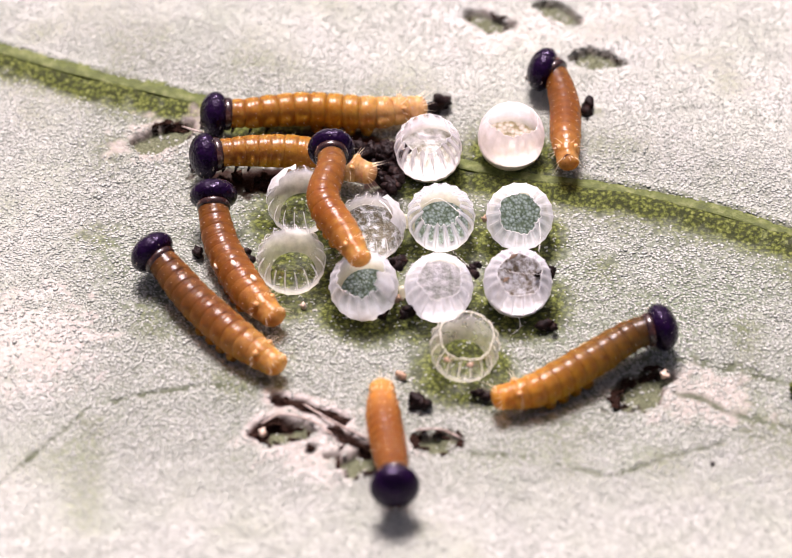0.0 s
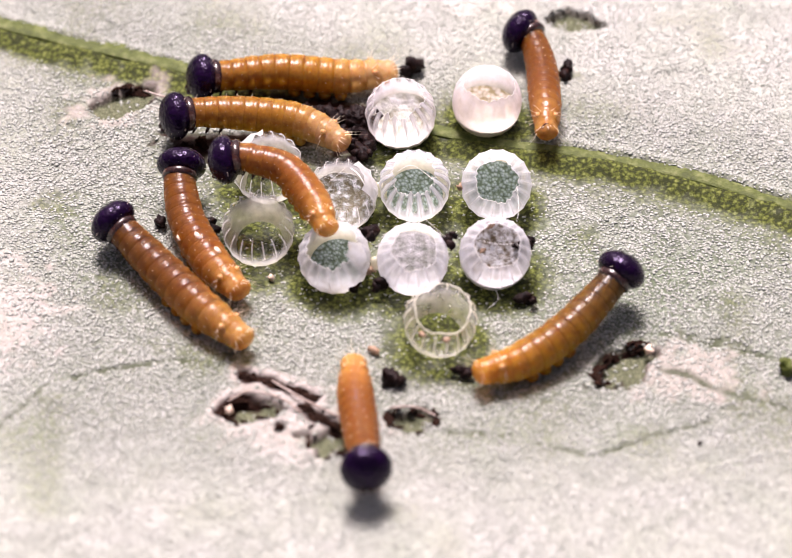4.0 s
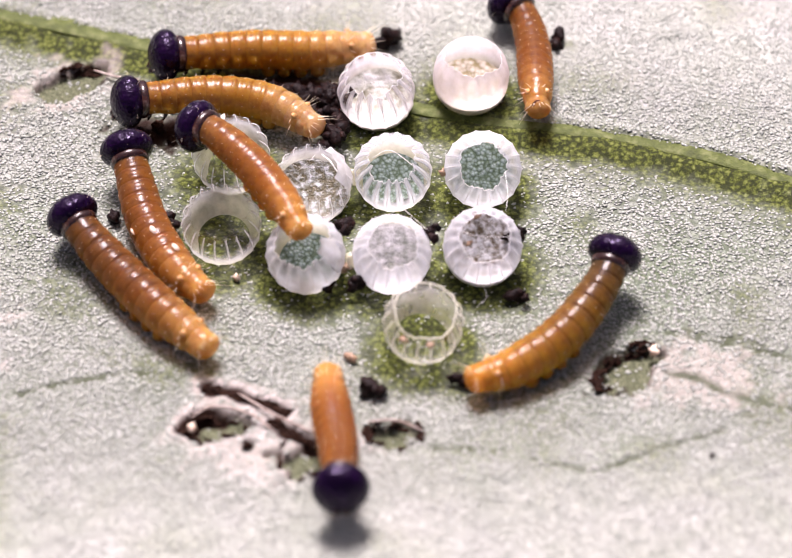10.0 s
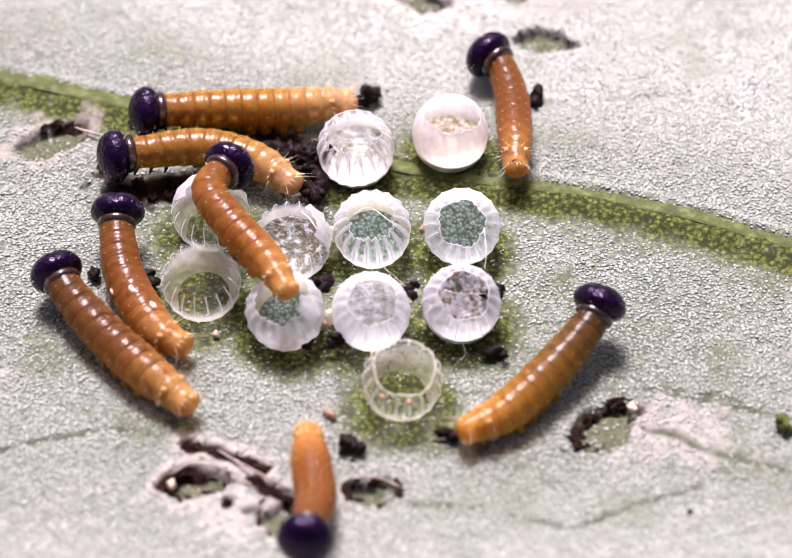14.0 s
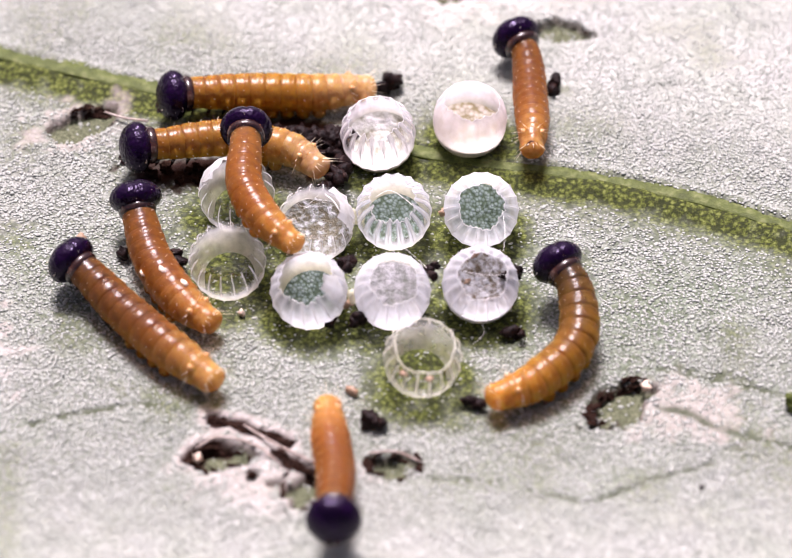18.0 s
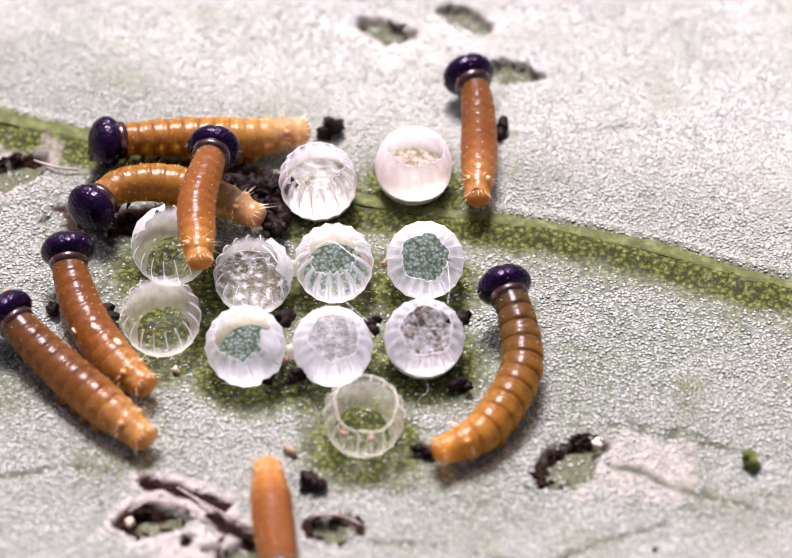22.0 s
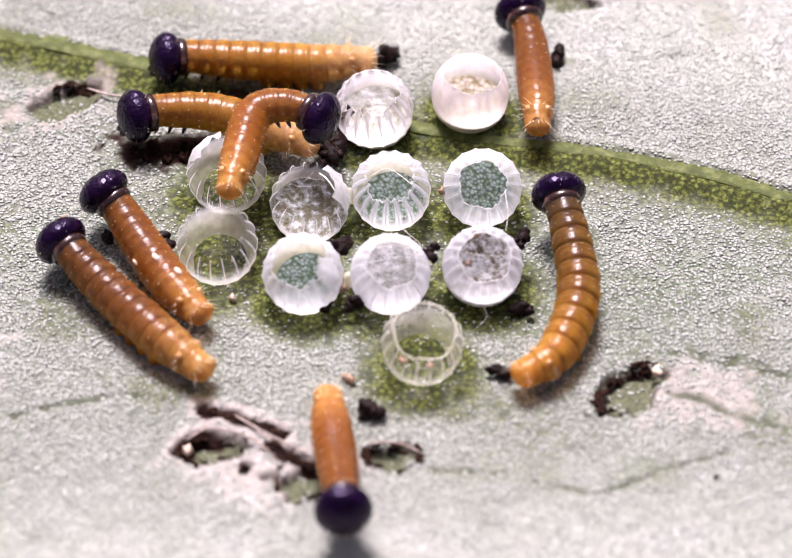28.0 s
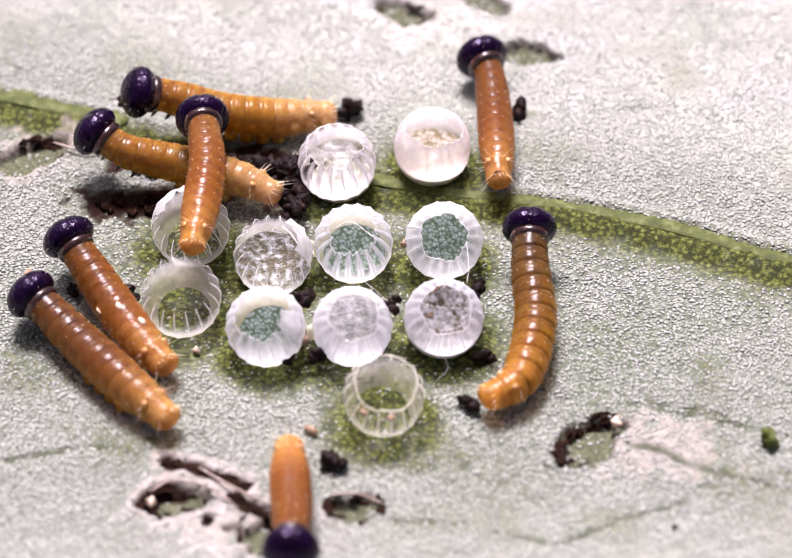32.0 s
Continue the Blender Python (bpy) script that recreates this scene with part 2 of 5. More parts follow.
def shell_material(name, clear, tint=(0.93, 0.92, 0.94), slots=0.0, upper=0.0, start=0.42):
    """Thin egg shell: part clear, part milky, letting light through."""
    m, t, p = material(name)
    v = coords(t)
    out = t.nodes["Material Output"]
    t.nodes.remove(p)
    n = noise_tex(t, v, 6.0, 3.0, 0.6)
    dif = t.nodes.new("ShaderNodeBsdfDiffuse")
    tra = t.nodes.new("ShaderNodeBsdfTranslucent")
    glo = t.nodes.new("ShaderNodeBsdfGlossy")
    tsp = t.nodes.new("ShaderNodeBsdfTransparent")
    col = ramp(t, n, [(0.3, tint), (0.75, (tint[0] * 0.95, tint[1] * 0.93, tint[2] * 0.88))])
    sep = t.nodes.new("ShaderNodeSeparateXYZ")
    t.links.new(v, sep.inputs[0])
    low = t.nodes.new("ShaderNodeMapRange")
    low.inputs["From Min"].default_value = 0.42
    low.inputs["From Max"].default_value = 0.12
    t.links.new(sep.outputs["Z"], low.inputs["Value"])
    col = mix(t, low.outputs[0], col, (0.94, 0.90, 0.70))
    for s in (dif, tra):
        t.links.new(col, s.inputs["Color"])
    glo.inputs["Roughness"].default_value = 0.18

    def blend(f, a, b):
        s = t.nodes.new("ShaderNodeMixShader")
        if isinstance(f, float):
            s.inputs[0].default_value = f
        else:
            t.links.new(f, s.inputs[0])
        t.links.new(a.outputs[0], s.inputs[1])
        t.links.new(b.outputs[0], s.inputs[2])
        return s
    milky = blend(0.62, dif, tra)
    veil = t.nodes.new("ShaderNodeMath")
    veil.operation = "MULTIPLY_ADD"
    veil.use_clamp = True
    t.links.new(n, veil.inputs[0])
    veil.inputs[1].default_value = 0.5
    veil.inputs[2].default_value = clear - 0.25
    ang = t.nodes.new("ShaderNodeMath")
    ang.operation = "ARCTAN2"
    t.links.new(sep.outputs["Y"], ang.inputs[0])
    t.links.new(sep.outputs["X"], ang.inputs[1])
    wav = t.nodes.new("ShaderNodeMath")
    wav.operation = "MULTIPLY"
    t.links.new(ang.outputs[0], wav.inputs[0])
    wav.inputs[1].default_value = float(RIBS)
    cosn = t.nodes.new("ShaderNodeMath")
    cosn.operation = "COSINE"
    t.links.new(wav.outputs[0], cosn.inputs[0])
    gapn = t.nodes.new("ShaderNodeMapRange")
    gapn.inputs["From Min"].default_value = 0.6
    gapn.inputs["From Max"].default_value = -0.6
    t.links.new(cosn.outputs[0], gapn.inputs["Value"])
    high = t.nodes.new("ShaderNodeMapRange")
    high.inputs["From Min"].default_value = start
    high.inputs["From Max"].default_value = start + 0.28
    t.links.new(sep.outputs["Z"], high.inputs["Value"])
    slot = maths(t, "ADD", maths(t, "MULTIPLY", maths(t, "MULTIPLY", gapn.outputs[0], high.outputs[0]), slots), maths(t, "MULTIPLY", high.outputs[0], upper))
    body = blend(maths(t, "ADD", veil.outputs[0], slot), milky, tsp)
    full = blend(0.07, body, glo)
    t.links.new(full.outputs[0], out.inputs["Surface"])
    b = t.nodes.new("ShaderNodeBump")
    b.inputs["Strength"].default_value = 0.3
    b.inputs["Distance"].default_value = 0.01 * U
    t.links.new(noise_tex(t, v, 18.0), b.inputs["Height"])
    for s in (dif, glo):
        t.links.new(b.outputs[0], s.inputs["Normal"])
    return m


def head_material():
    """Dark glossy capsule with a fine net of dimples."""
    m, t, p = material("head_capsule")
    v = coords(t)
    vor = t.nodes.new("ShaderNodeTexVoronoi")
    vor.inputs["Scale"].default_value = 17.0
    t.links.new(v, vor.inputs["Vector"])
    n = noise_tex(t, v, 6.0)
    t.links.new(ramp(t, n, [(0.3, (0.0020, 0.0004, 0.0032)), (0.7, (0.008, 0.0010, 0.015))]), p.inputs["Base Color"])
    p.inputs["Roughness"].default_value = 0.24
    p.inputs["Specular IOR Level"].default_value = 0.24
    p.inputs["Specular Tint"].default_value = (0.75, 0.60, 1.0, 1.0)
    bump(t, p, mix(t, 0.35, vor.outputs["Distance"], n), 0.55, 0.030)
    return m


RIBS = 18  # ribs round an egg shell
M_LEAF = leaf_material()
M_GRAIN = plain("leaf_felt", [(0.3, (0.375, 0.385, 0.350)), (0.7, (0.30, 0.32, 0.275))], 2.0, 0.95, 0.05)
M_VEIN = plain("green_vein", [(0.32, (0.042, 0.054, 0.009)), (0.5, (0.068, 0.086, 0.015)), (0.66, (0.13, 0.145, 0.05))], 4.5, 0.62, 0.2, (0.7, 0.05))
M_FRASS = plain("frass", [(0.35, (0.004, 0.0015, 0.002)), (0.6, (0.014, 0.005, 0.004)), (0.8, (0.06, 0.025, 0.016))], 12.0, 0.5, 0.14, (0.8, 0.03))
M_CRUST = plain("dry_crust", [(0.3, (0.006, 0.0025, 0.0015)), (0.55, (0.024, 0.010, 0.006)), (0.8, (0.11, 0.058, 0.038))], 9.0, 0.8, 0.08, (0.8, 0.03))
M_HEAD = head_material()
M_COLLAR = plain("neck_collar", [(0.35, (0.018, 0.006, 0.005)), (0.6, (0.055, 0.020, 0.013)), (0.78, (0.22, 0.13, 0.10))], 5.0, 0.25, 0.45, (0.4, 0.02), 0.3)
M_HAIR = plain("pale_seta", [(0.3, (0.75, 0.62, 0.42)), (0.7, (0.85, 0.76, 0.6))], 3.0, 0.4)
M_FLAKE = plain("pale_flake", [(0.3, (0.85, 0.72, 0.58)), (0.7, (0.75, 0.5, 0.35))], 6.0, 0.4)
M_FIBRE = plain("leaf_fibre", [(0.3, (0.46, 0.39, 0.35)), (0.7, (0.26, 0.19, 0.15))], 6.0, 0.7, 0.2, (0.7, 0.03))
M_BROWN = plain("brown_debris", [(0.3, (0.20, 0.11, 0.06)), (0.7, (0.42, 0.28, 0.18))], 9.0, 0.5)
M_SHELL = shell_material("egg_shell", 0.20, (0.88, 0.895, 0.945), 0.30, 0.10, 0.60)
M_SLOT = shell_material("slotted_egg_shell", 0.18, (0.88, 0.895, 0.945), 0.80, 0.05, 0.46)
M_CLEAR = shell_material("clear_egg_shell", 0.48, (0.96, 0.96, 0.97), 0.15, 0.50, 0.40)
M_MILK = shell_material("milky_egg_shell", 0.24, (0.90, 0.87, 0.91), 0.60, 0.10, 0.46)
M_PINK = shell_material("pinkish_egg_shell", 0.16, (0.88, 0.83, 0.865), 0.10, 0.0)
M_FLOOR = pebbly("egg_floor", [(0.30, (0.36, 0.44, 0.41)), (0.46, (0.24, 0.32, 0.27)), (0.62, (0.11, 0.16, 0.10))], 18.0)
M_PAPER = plain("crumpled_film", [(0.32, (0.30, 0.31, 0.26)), (0.5, (0.55, 0.54, 0.52)), (0.68, (0.8, 0.78, 0.78))], 7.0, 0.5, 0.4, (0.9, 0.05))
M_SCRAPS = plain("brown_film", [(0.36, (0.12, 0.085, 0.045)), (0.48, (0.34, 0.32, 0.29)), (0.62, (0.62, 0.62, 0.62))], 9.0, 0.6, 0.3, (0.9, 0.05))
M_RIB = shell_material("shell_rib", 0.16, (0.93, 0.93, 0.94))
M_CREAM = shell_material("cream_shell_edge", 0.20, (0.97, 0.955, 0.86))
M_WARM = shell_material("yellowed_shell", 0.66, (0.96, 0.95, 0.91), 0.05, 0.26, 0.35)
M_FILM = pebbly("egg_film", [(0.32, (0.84, 0.80, 0.70)), (0.48, (0.68, 0.62, 0.48)), (0.64, (0.38, 0.32, 0.16))], 12.0)
M_LAYERS = plain("layered_film", [(0.34, (0.20, 0.18, 0.11)), (0.5, (0.50, 0.50, 0.42)), (0.66, (0.74, 0.73, 0.70))], 4.0, 0.3, 0.5, (0.9, 0.06))
M_TORN = plain("torn_film", [(0.42, (0.10, 0.085, 0.045)), (0.55, (0.25, 0.26, 0.23)), (0.70, (0.66, 0.66, 0.70))], 8.0, 0.25, 0.6, (1.0, 0.06))
M_GLUE = shell_material("egg_glue", 0.45, (0.95, 0.90, 0.62))
M_SILK = plain("silk", [(0.3, (0.8, 0.78, 0.72)), (0.7, (0.9, 0.88, 0.85))], 3.0, 0.3)


# ---- mesh helpers ----
def link_mesh(name, verts, faces, mat, parent=None, label="", kind="", smooth=True):
    me = bpy.data.meshes.new(name)
    me.from_pydata([tuple(v) for v in verts], [], faces)
    me.polygons.foreach_set("use_smooth", [smooth] * len(me.polygons))
    me.materials.append(mat)
    me.update()
    ob = new(name, me)
    if parent:
        ob.parent = parent
    return tagged(ob, label=label, kind=kind)


def share(name, me, parent, m=None):
    ob = new(name, me)
    ob.parent = parent
    if m is not None:
        ob.matrix_basis = m
    return ob


def thing(name, label, category, m, group="", kind=""):
    ob = new(name)
    ob.empty_display_size = 0.0003
    ob.matrix_basis = m
    return tagged(ob, label, category, group, kind)


def at(x, y, z, rx=0, ry=0, rz=0):
    return pose(x * U, y * U, z * U, rx, ry, rz)


def lathe(profile, sides=22, squash=1.0, flatten=0.0):
    """A turned body along +x from (x, radius) pairs; closed at both ends."""
    vs, fs = [], []
    for x, r in profile:
        for k in range(sides):
            a = 2 * math.pi * k / sides
            z = r * math.sin(a) * squash
            if z < 0:
                z *= 1 - flatten
            vs.append((x * U, r * math.cos(a) * U, z * U))
    n = len(profile)
    for i in range(n - 1):
        for k in range(sides):
            q = (k + 1) % sides
            fs.append((i * sides + k, (i + 1) * sides + k, (i + 1) * sides + q, i * sides + q))
    fs.append(tuple(range(sides)))
    fs.append(tuple(reversed(range((n - 1) * sides, n * sides))))
    return vs, [tuple(reversed(f)) for f in fs]


def hair(vs, fs, base, tip, r):
    """A thin three-sided spike."""
    base, tip = Vector(base), Vector(tip)
    d = (tip - base).normalized()
    u = d.orthogonal().normalized()
    w = d.cross(u)
    n = len(vs)
    for k in range(3):
        a = 2 * math.pi * k / 3
        vs.append((base + (u * math.cos(a) + w * math.sin(a)) * r) * U)
    vs.append(tip * U)
    fs += [(n, n + 1, n + 3), (n + 1, n + 2, n + 3), (n + 2, n, n + 3)]


def tube(points, radius, sides=8, ends=0.4):
    """A tube through points, with tapering ends."""
    vs, fs = [], []
    pts = [Vector(p) for p in points]
    n = len(pts)
    for i, p in enumerate(pts):
        d = (pts[min(i + 1, n - 1)] - pts[max(i - 1, 0)]).normalized()
        u = d.cross(Vector((0, 0, 1)))
        u = u.normalized() if u.length > 1e-6 else Vector((1, 0, 0))
        w = u.cross(d)
        r = radius * (ends if i in (0, n - 1) else 1.0)
        for k in range(sides):
            a = 2 * math.pi * k / sides
            vs.append((p + (u * math.cos(a) + w * math.sin(a)) * r) * U)
    for i in range(n - 1):
        for k in range(sides):
            q = (k + 1) % sides
            fs.append((i * sides + k, i * sides + q, (i + 1) * sides + q, (i + 1) * sides + k))
    fs.append(tuple(reversed(range(sides))))
    fs.append(tuple(range((n - 1) * sides, n * sides)))
    return vs, fs


def smooth_curve(points, steps=8):
    """Catmull-Rom through the points."""
    p = [Vector(q) for q in points]
    p = [p[0] * 2 - p[1]] + p + [p[-1] * 2 - p[-2]]
    out = []
    for i in range(1, len(p) - 2):
        a, b, c, d = p[i - 1], p[i], p[i + 1], p[i + 2]
        for s in range(steps):
            t = s / steps
            out.append(0.5 * (2 * b + (c - a) * t + (2 * a - 5 * b + 4 * c - d) * t * t + (3 * b - a - 3 * c + d) * t ** 3))
    return out + [p[-2]]


def lump(r, seed, sub=2, stretch=(1, 1, 1), rough=0.35):
    """A rough pellet."""
    bm = bmesh.new()
    bmesh.ops.create_icosphere(bm, subdivisions=sub, radius=1.0)
    off = Vector((seed * 3.1, seed * 1.7, seed * 2.3))
    vs = []
    for v in bm.verts:
        k = 1 + rough * noise.noise(v.co * 1.6 + off) + rough * 0.5 * noise.noise(v.co * 4.0 + off)
        vs.append(Vector((v.co.x * stretch[0], v.co.y * stretch[1], v.co.z * stretch[2])) * r * k * U)
    fs = [tuple(v.index for v in f.verts) for f in bm.faces]
    bm.free()
    return vs, fs


# ---- the leaf ----
VEIN = [(-8.58, 6.21), (-6.73, 5.50), (-5.53, 4.98), (-4.16, 4.48), (-3.08, 4.10), (-1.65, 3.52), (0.47, 2.68),
        (1.60, 2.36), (2.65, 2.07), (3.51, 1.92), (4.80, 1.58), (6.08, 1.11), (7.07, 0.63), (8.99, -0.18)]
EGGS = [(0.88, 2.44), (2.32, 2.77), (-1.30, 1.11), (-0.09, 0.47), (1.09, 0.66), (2.42, 0.66),
        (-1.43, -0.37), (-0.21, -1.03), (1.04, -1.07), (2.36, -0.97), (1.46, -2.49)]
# chewed pits: centre, half length, half width, turn in degrees
PITS = [((1.97, 6.51), 0.50, 0.26, -25), ((3.24, 6.70), 0.50, 0.24, -40), ((3.89, 5.42), 0.50, 0.27, -8), ((-3.72, 3.32), 0.60, 0.34, 35),
        ((4.35, -2.99), 0.62, 0.36, 42), ((-1.50, -3.98), 0.48, 0.26, 8), ((-0.29, -4.64), 0.40, 0.42, 20), ((1.02, -4.18), 0.46, 0.26, -5),
        ((-1.06, -4.37), 0.07, 0.10, 0)]
SCARS = [((-0.85, -4.28), 1.35, 0.75, 0), ((5.26, -3.22), 1.15, 0.7, -18), ((-3.94, 3.25), 0.9, 0.6, 25), ((-5.75, -1.91), 1.2, 1.2, 0), ((2.37, 6.20), 1.2, 0.7, 0)]
CRACKS = [[(-1.63, -3.22), (-1.19, -3.38), (-0.53, -3.69)], [(-0.69, -3.93), (-0.19, -4.33), (-0.03, -4.39)], [(-1.96, -4.04), (-1.76, -3.75), (-1.43, -3.75)]]
BARES = [((4.10, 0.96), 0.20, 0.28, 0), ((2.80, -1.76), 0.28, 0.2, 0), ((-4.78, 0.71), 0.45, 0.4, 10), ((0.88, -3.22), 0.5, 0.22, 0), ((2.12, -3.34), 0.7, 0.3, 0), ((-2.20, -2.81), 0.9, 0.3, -20), ((-3.77, -1.05), 0.4, 0.7, 0), ((3.71, 3.96), 0.25, 0.2, 0), ((3.04, 2.02), 0.45, 0.5, 0)]
# frass stain and the caterpillars' cast shade, put into the leaf colour
STAIN_SHADOWS = [((-1.00, 3.02), 1.70, 0.40, -3), ((-2.02, 2.15), 1.22, 0.42, -3), ((-0.50, 3.16), 0.95, 0.30, -8), ((-0.01, 2.32), 0.32, 0.5, 0), ((-1.80, 2.32), 0.9, 0.22, 0)]
SIDE_VEINS = [[(5.24, -2.22), (5.59, -2.38), (5.94, -2.46), (6.28, -2.62)],
              [(4.90, -3.10), (5.31, -3.19), (5.71, -3.53), (6.19, -3.72)], [(-6.49, -5.76), (-5.89, -4.96), (-5.36, -4.27), (-4.66, -3.40), (-3.77, -3.10), (-2.70, -2.89), (-2.03, -3.04)],
              [(1.52, -4.48), (2.01, -4.53), (2.50, -4.58)], [(2.91, -4.74), (3.79, -5.02), (4.79, -4.56), (5.62, -4.28)],
              [(4.98, -2.29), (5.88, -2.57), (7.10, -2.99)], [(5.26, -3.22), (5.82, -3.64), (7.03, -4.04)]]


def vnoise(x, y, scale, seed):
    """Smooth value noise on arrays, 0 to 1."""
    rng = np.random.RandomState(seed)
    g = rng.rand(128, 128)
    u, v = x * scale + 1000.0, y * scale + 1000.0
    i, j = np.floor(u).astype(int), np.floor(v).astype(int)
    a, b = u - i, v - j
    a, b = a * a * (3 - 2 * a), b * b * (3 - 2 * b)
    i0, j0, i1, j1 = i % 128, j % 128, (i + 1) % 128, (j + 1) % 128
    return (g[i0, j0] * (1 - a) + g[i1, j0] * a) * (1 - b) + (g[i0, j1] * (1 - a) + g[i1, j1] * a) * b


def along(x, y, line):
    """Signed distance from a polyline: the least distance, and on which side (+: the far side)."""
    best, side = np.full(x.shape, 1e9), np.zeros(x.shape)
    for (ax, ay), (bx, by) in zip(line[:-1], line[1:]):
        dx, dy = bx - ax, by - ay
        s = np.clip(((x - ax) * dx + (y - ay) * dy) / (dx * dx + dy * dy), 0, 1)
        d = np.hypot(x - ax - s * dx, y - ay - s * dy)
        near = d < best
        best = np.where(near, d, best)
        side = np.where(near, np.sign(dx * (y - ay) - dy * (x - ax)), side)
    return best, side


def oval(x, y, spot, ragged=0.35, seed=5):
    (cx, cy), a, b, turn = spot
    c, s = math.cos(radians(turn)), math.sin(radians(turn))
    u, v = ((x - cx) * c + (y - cy) * s) / a, (-(x - cx) * s + (y - cy) * c) / b
    return np.hypot(u, v) + ragged * (vnoise(x, y, 4.0, seed) - 0.5) + ragged * 0.7 * (vnoise(x, y, 10.0, seed + 1) - 0.5)


def step(v, lo, hi):
    s = np.clip((v - lo) / (hi - lo), 0, 1)
    return s * s * (3 - 2 * s)


def leaf_maps(x, y):
    """Height and the share of bare, pitted, scarred, cracked, stained, shadow-painted and veined skin."""
    d, side = along(x, y, VEIN)
    n1, n2 = vnoise(x, y, 1.3, 2), vnoise(x, y, 5.0, 3)
    ridge = np.exp(-(d / 0.16) ** 2)
    below = np.where(side < 0, np.exp(-(d / 0.66) ** 2), np.exp(-(d / 0.26) ** 2))
    bare = 1.25 * below * (0.70 + 0.5 * n2)
    for ex, ey in EGGS:
        r = np.hypot(x - ex, (y - ey) * 0.92)
        bare = np.maximum(bare, (1 - step(r, 0.60, 0.95 + 0.55 * n1)) * (0.80 + 0.4 * n2))
    thin = 0.55 * np.exp(-((x + 0.3) ** 2 / 22 + (y + 0.8) ** 2 / 7)) * (0.4 + 1.2 * vnoise(x, y, 0.8, 9))
    thin = np.clip(np.maximum(thin, 0.95 * np.exp(-((x - 4.6) ** 2 / 9.0 + (y + 1.1) ** 2 / 5.5))), 0, 1)
    bare = np.maximum(bare, 0.22 * thin * n1 + 0.30 * (n1 > 0.6) * (n1 - 0.6) * 4)
    for k, spot in enumerate(BARES):
        bare = np.maximum(bare, (0.30 + 0.35 * n2) * (1 - step(oval(x, y, spot, 0.9, 70 + k), 0.5, 1.15)))
    pit, scar, crack_and_shade, sv = np.zeros(x.shape), np.zeros(x.shape), np.zeros(x.shape), np.zeros(x.shape)
    for k, spot in enumerate(PITS):
        pit = np.maximum(pit, 1 - step(oval(x, y, spot, 0.4 if k < 4 else 0.7, 20 + k), 0.84, 1.04))
    for k, spot in enumerate(SCARS):
        scar = np.maximum(scar, 0.7 * (1 - step(oval(x, y, spot, 0.9, 40 + k), 0.6, 1.1)))
    for line in CRACKS:
        dl = along(x, y, line)[0] + 0.12 * (n2 - 0.5)
        crack_and_shade = np.maximum(crack_and_shade, 1 - step(dl, 0.09, 0.16))
        scar = np.maximum(scar, 0.95 * (1 - step(dl, 0.16, 0.32)))
    for line in SIDE_VEINS:
        sv = np.maximum(sv, (1.0 - 0.45 * n2) * (1 - step(along(x, y, line)[0] + 0.06 * (n2 - 0.5), 0.01, 0.075)))
    # stain and painted shadow share the mask of the cracks
    for spot in STAIN_SHADOWS:
        crack_and_shade = np.maximum(crack_and_shade, 1.0 * (1 - step(oval(x, y, spot, 0.6, 61), 0.7, 1.05)))
    scar = scar * (1 - pit)
    dense = np.clip(np.where(side > 0, 0.15 * step(d, 0.2, 0.7) + 0.85 * step(d, 0.9, 2.8), 0) + 0.95 * step(-y, 3.6, 6.8) + 0.5 * step(-x, 4.2, 6.0), 0, 1) * (0.75 + 0.35 * n1)
    z = 0.03 * ridge + 0.07 * (vnoise(x, y, 0.33, 15) - 0.5) * step(np.hypot(x - 0.5, y), 2.5, 4.5) + np.where(side > 0, 0.09, 0) * np.exp(-((d - 0.33) / 0.12) ** 2) + 0.05 * (n1 - 0.5) + 0.03 * (n2 - 0.5) - 0.15 * pit - 0.03 * crack_and_shade + 0.02 * scar * (1 - crack_and_shade) - 0.02 * sv
    z = z - np.where(side < 0, 0.05, 0.02) * np.exp(-((d - 0.35) / 0.2) ** 2)
    z = z - 0.0009 * np.maximum(np.hypot(x, y) - 12, 0) ** 2
    return z, bare, pit, scar, crack_and_shade, sv, dense, thin


def axis(inner, step_len, outer, count):
    a = np.arange(-inner, inner + step_len / 2, step_len)
    o = inner + (outer - inner) * (np.arange(1, count + 1) / count) ** 1.8
    return np.concatenate([-o[::-1], a, o])


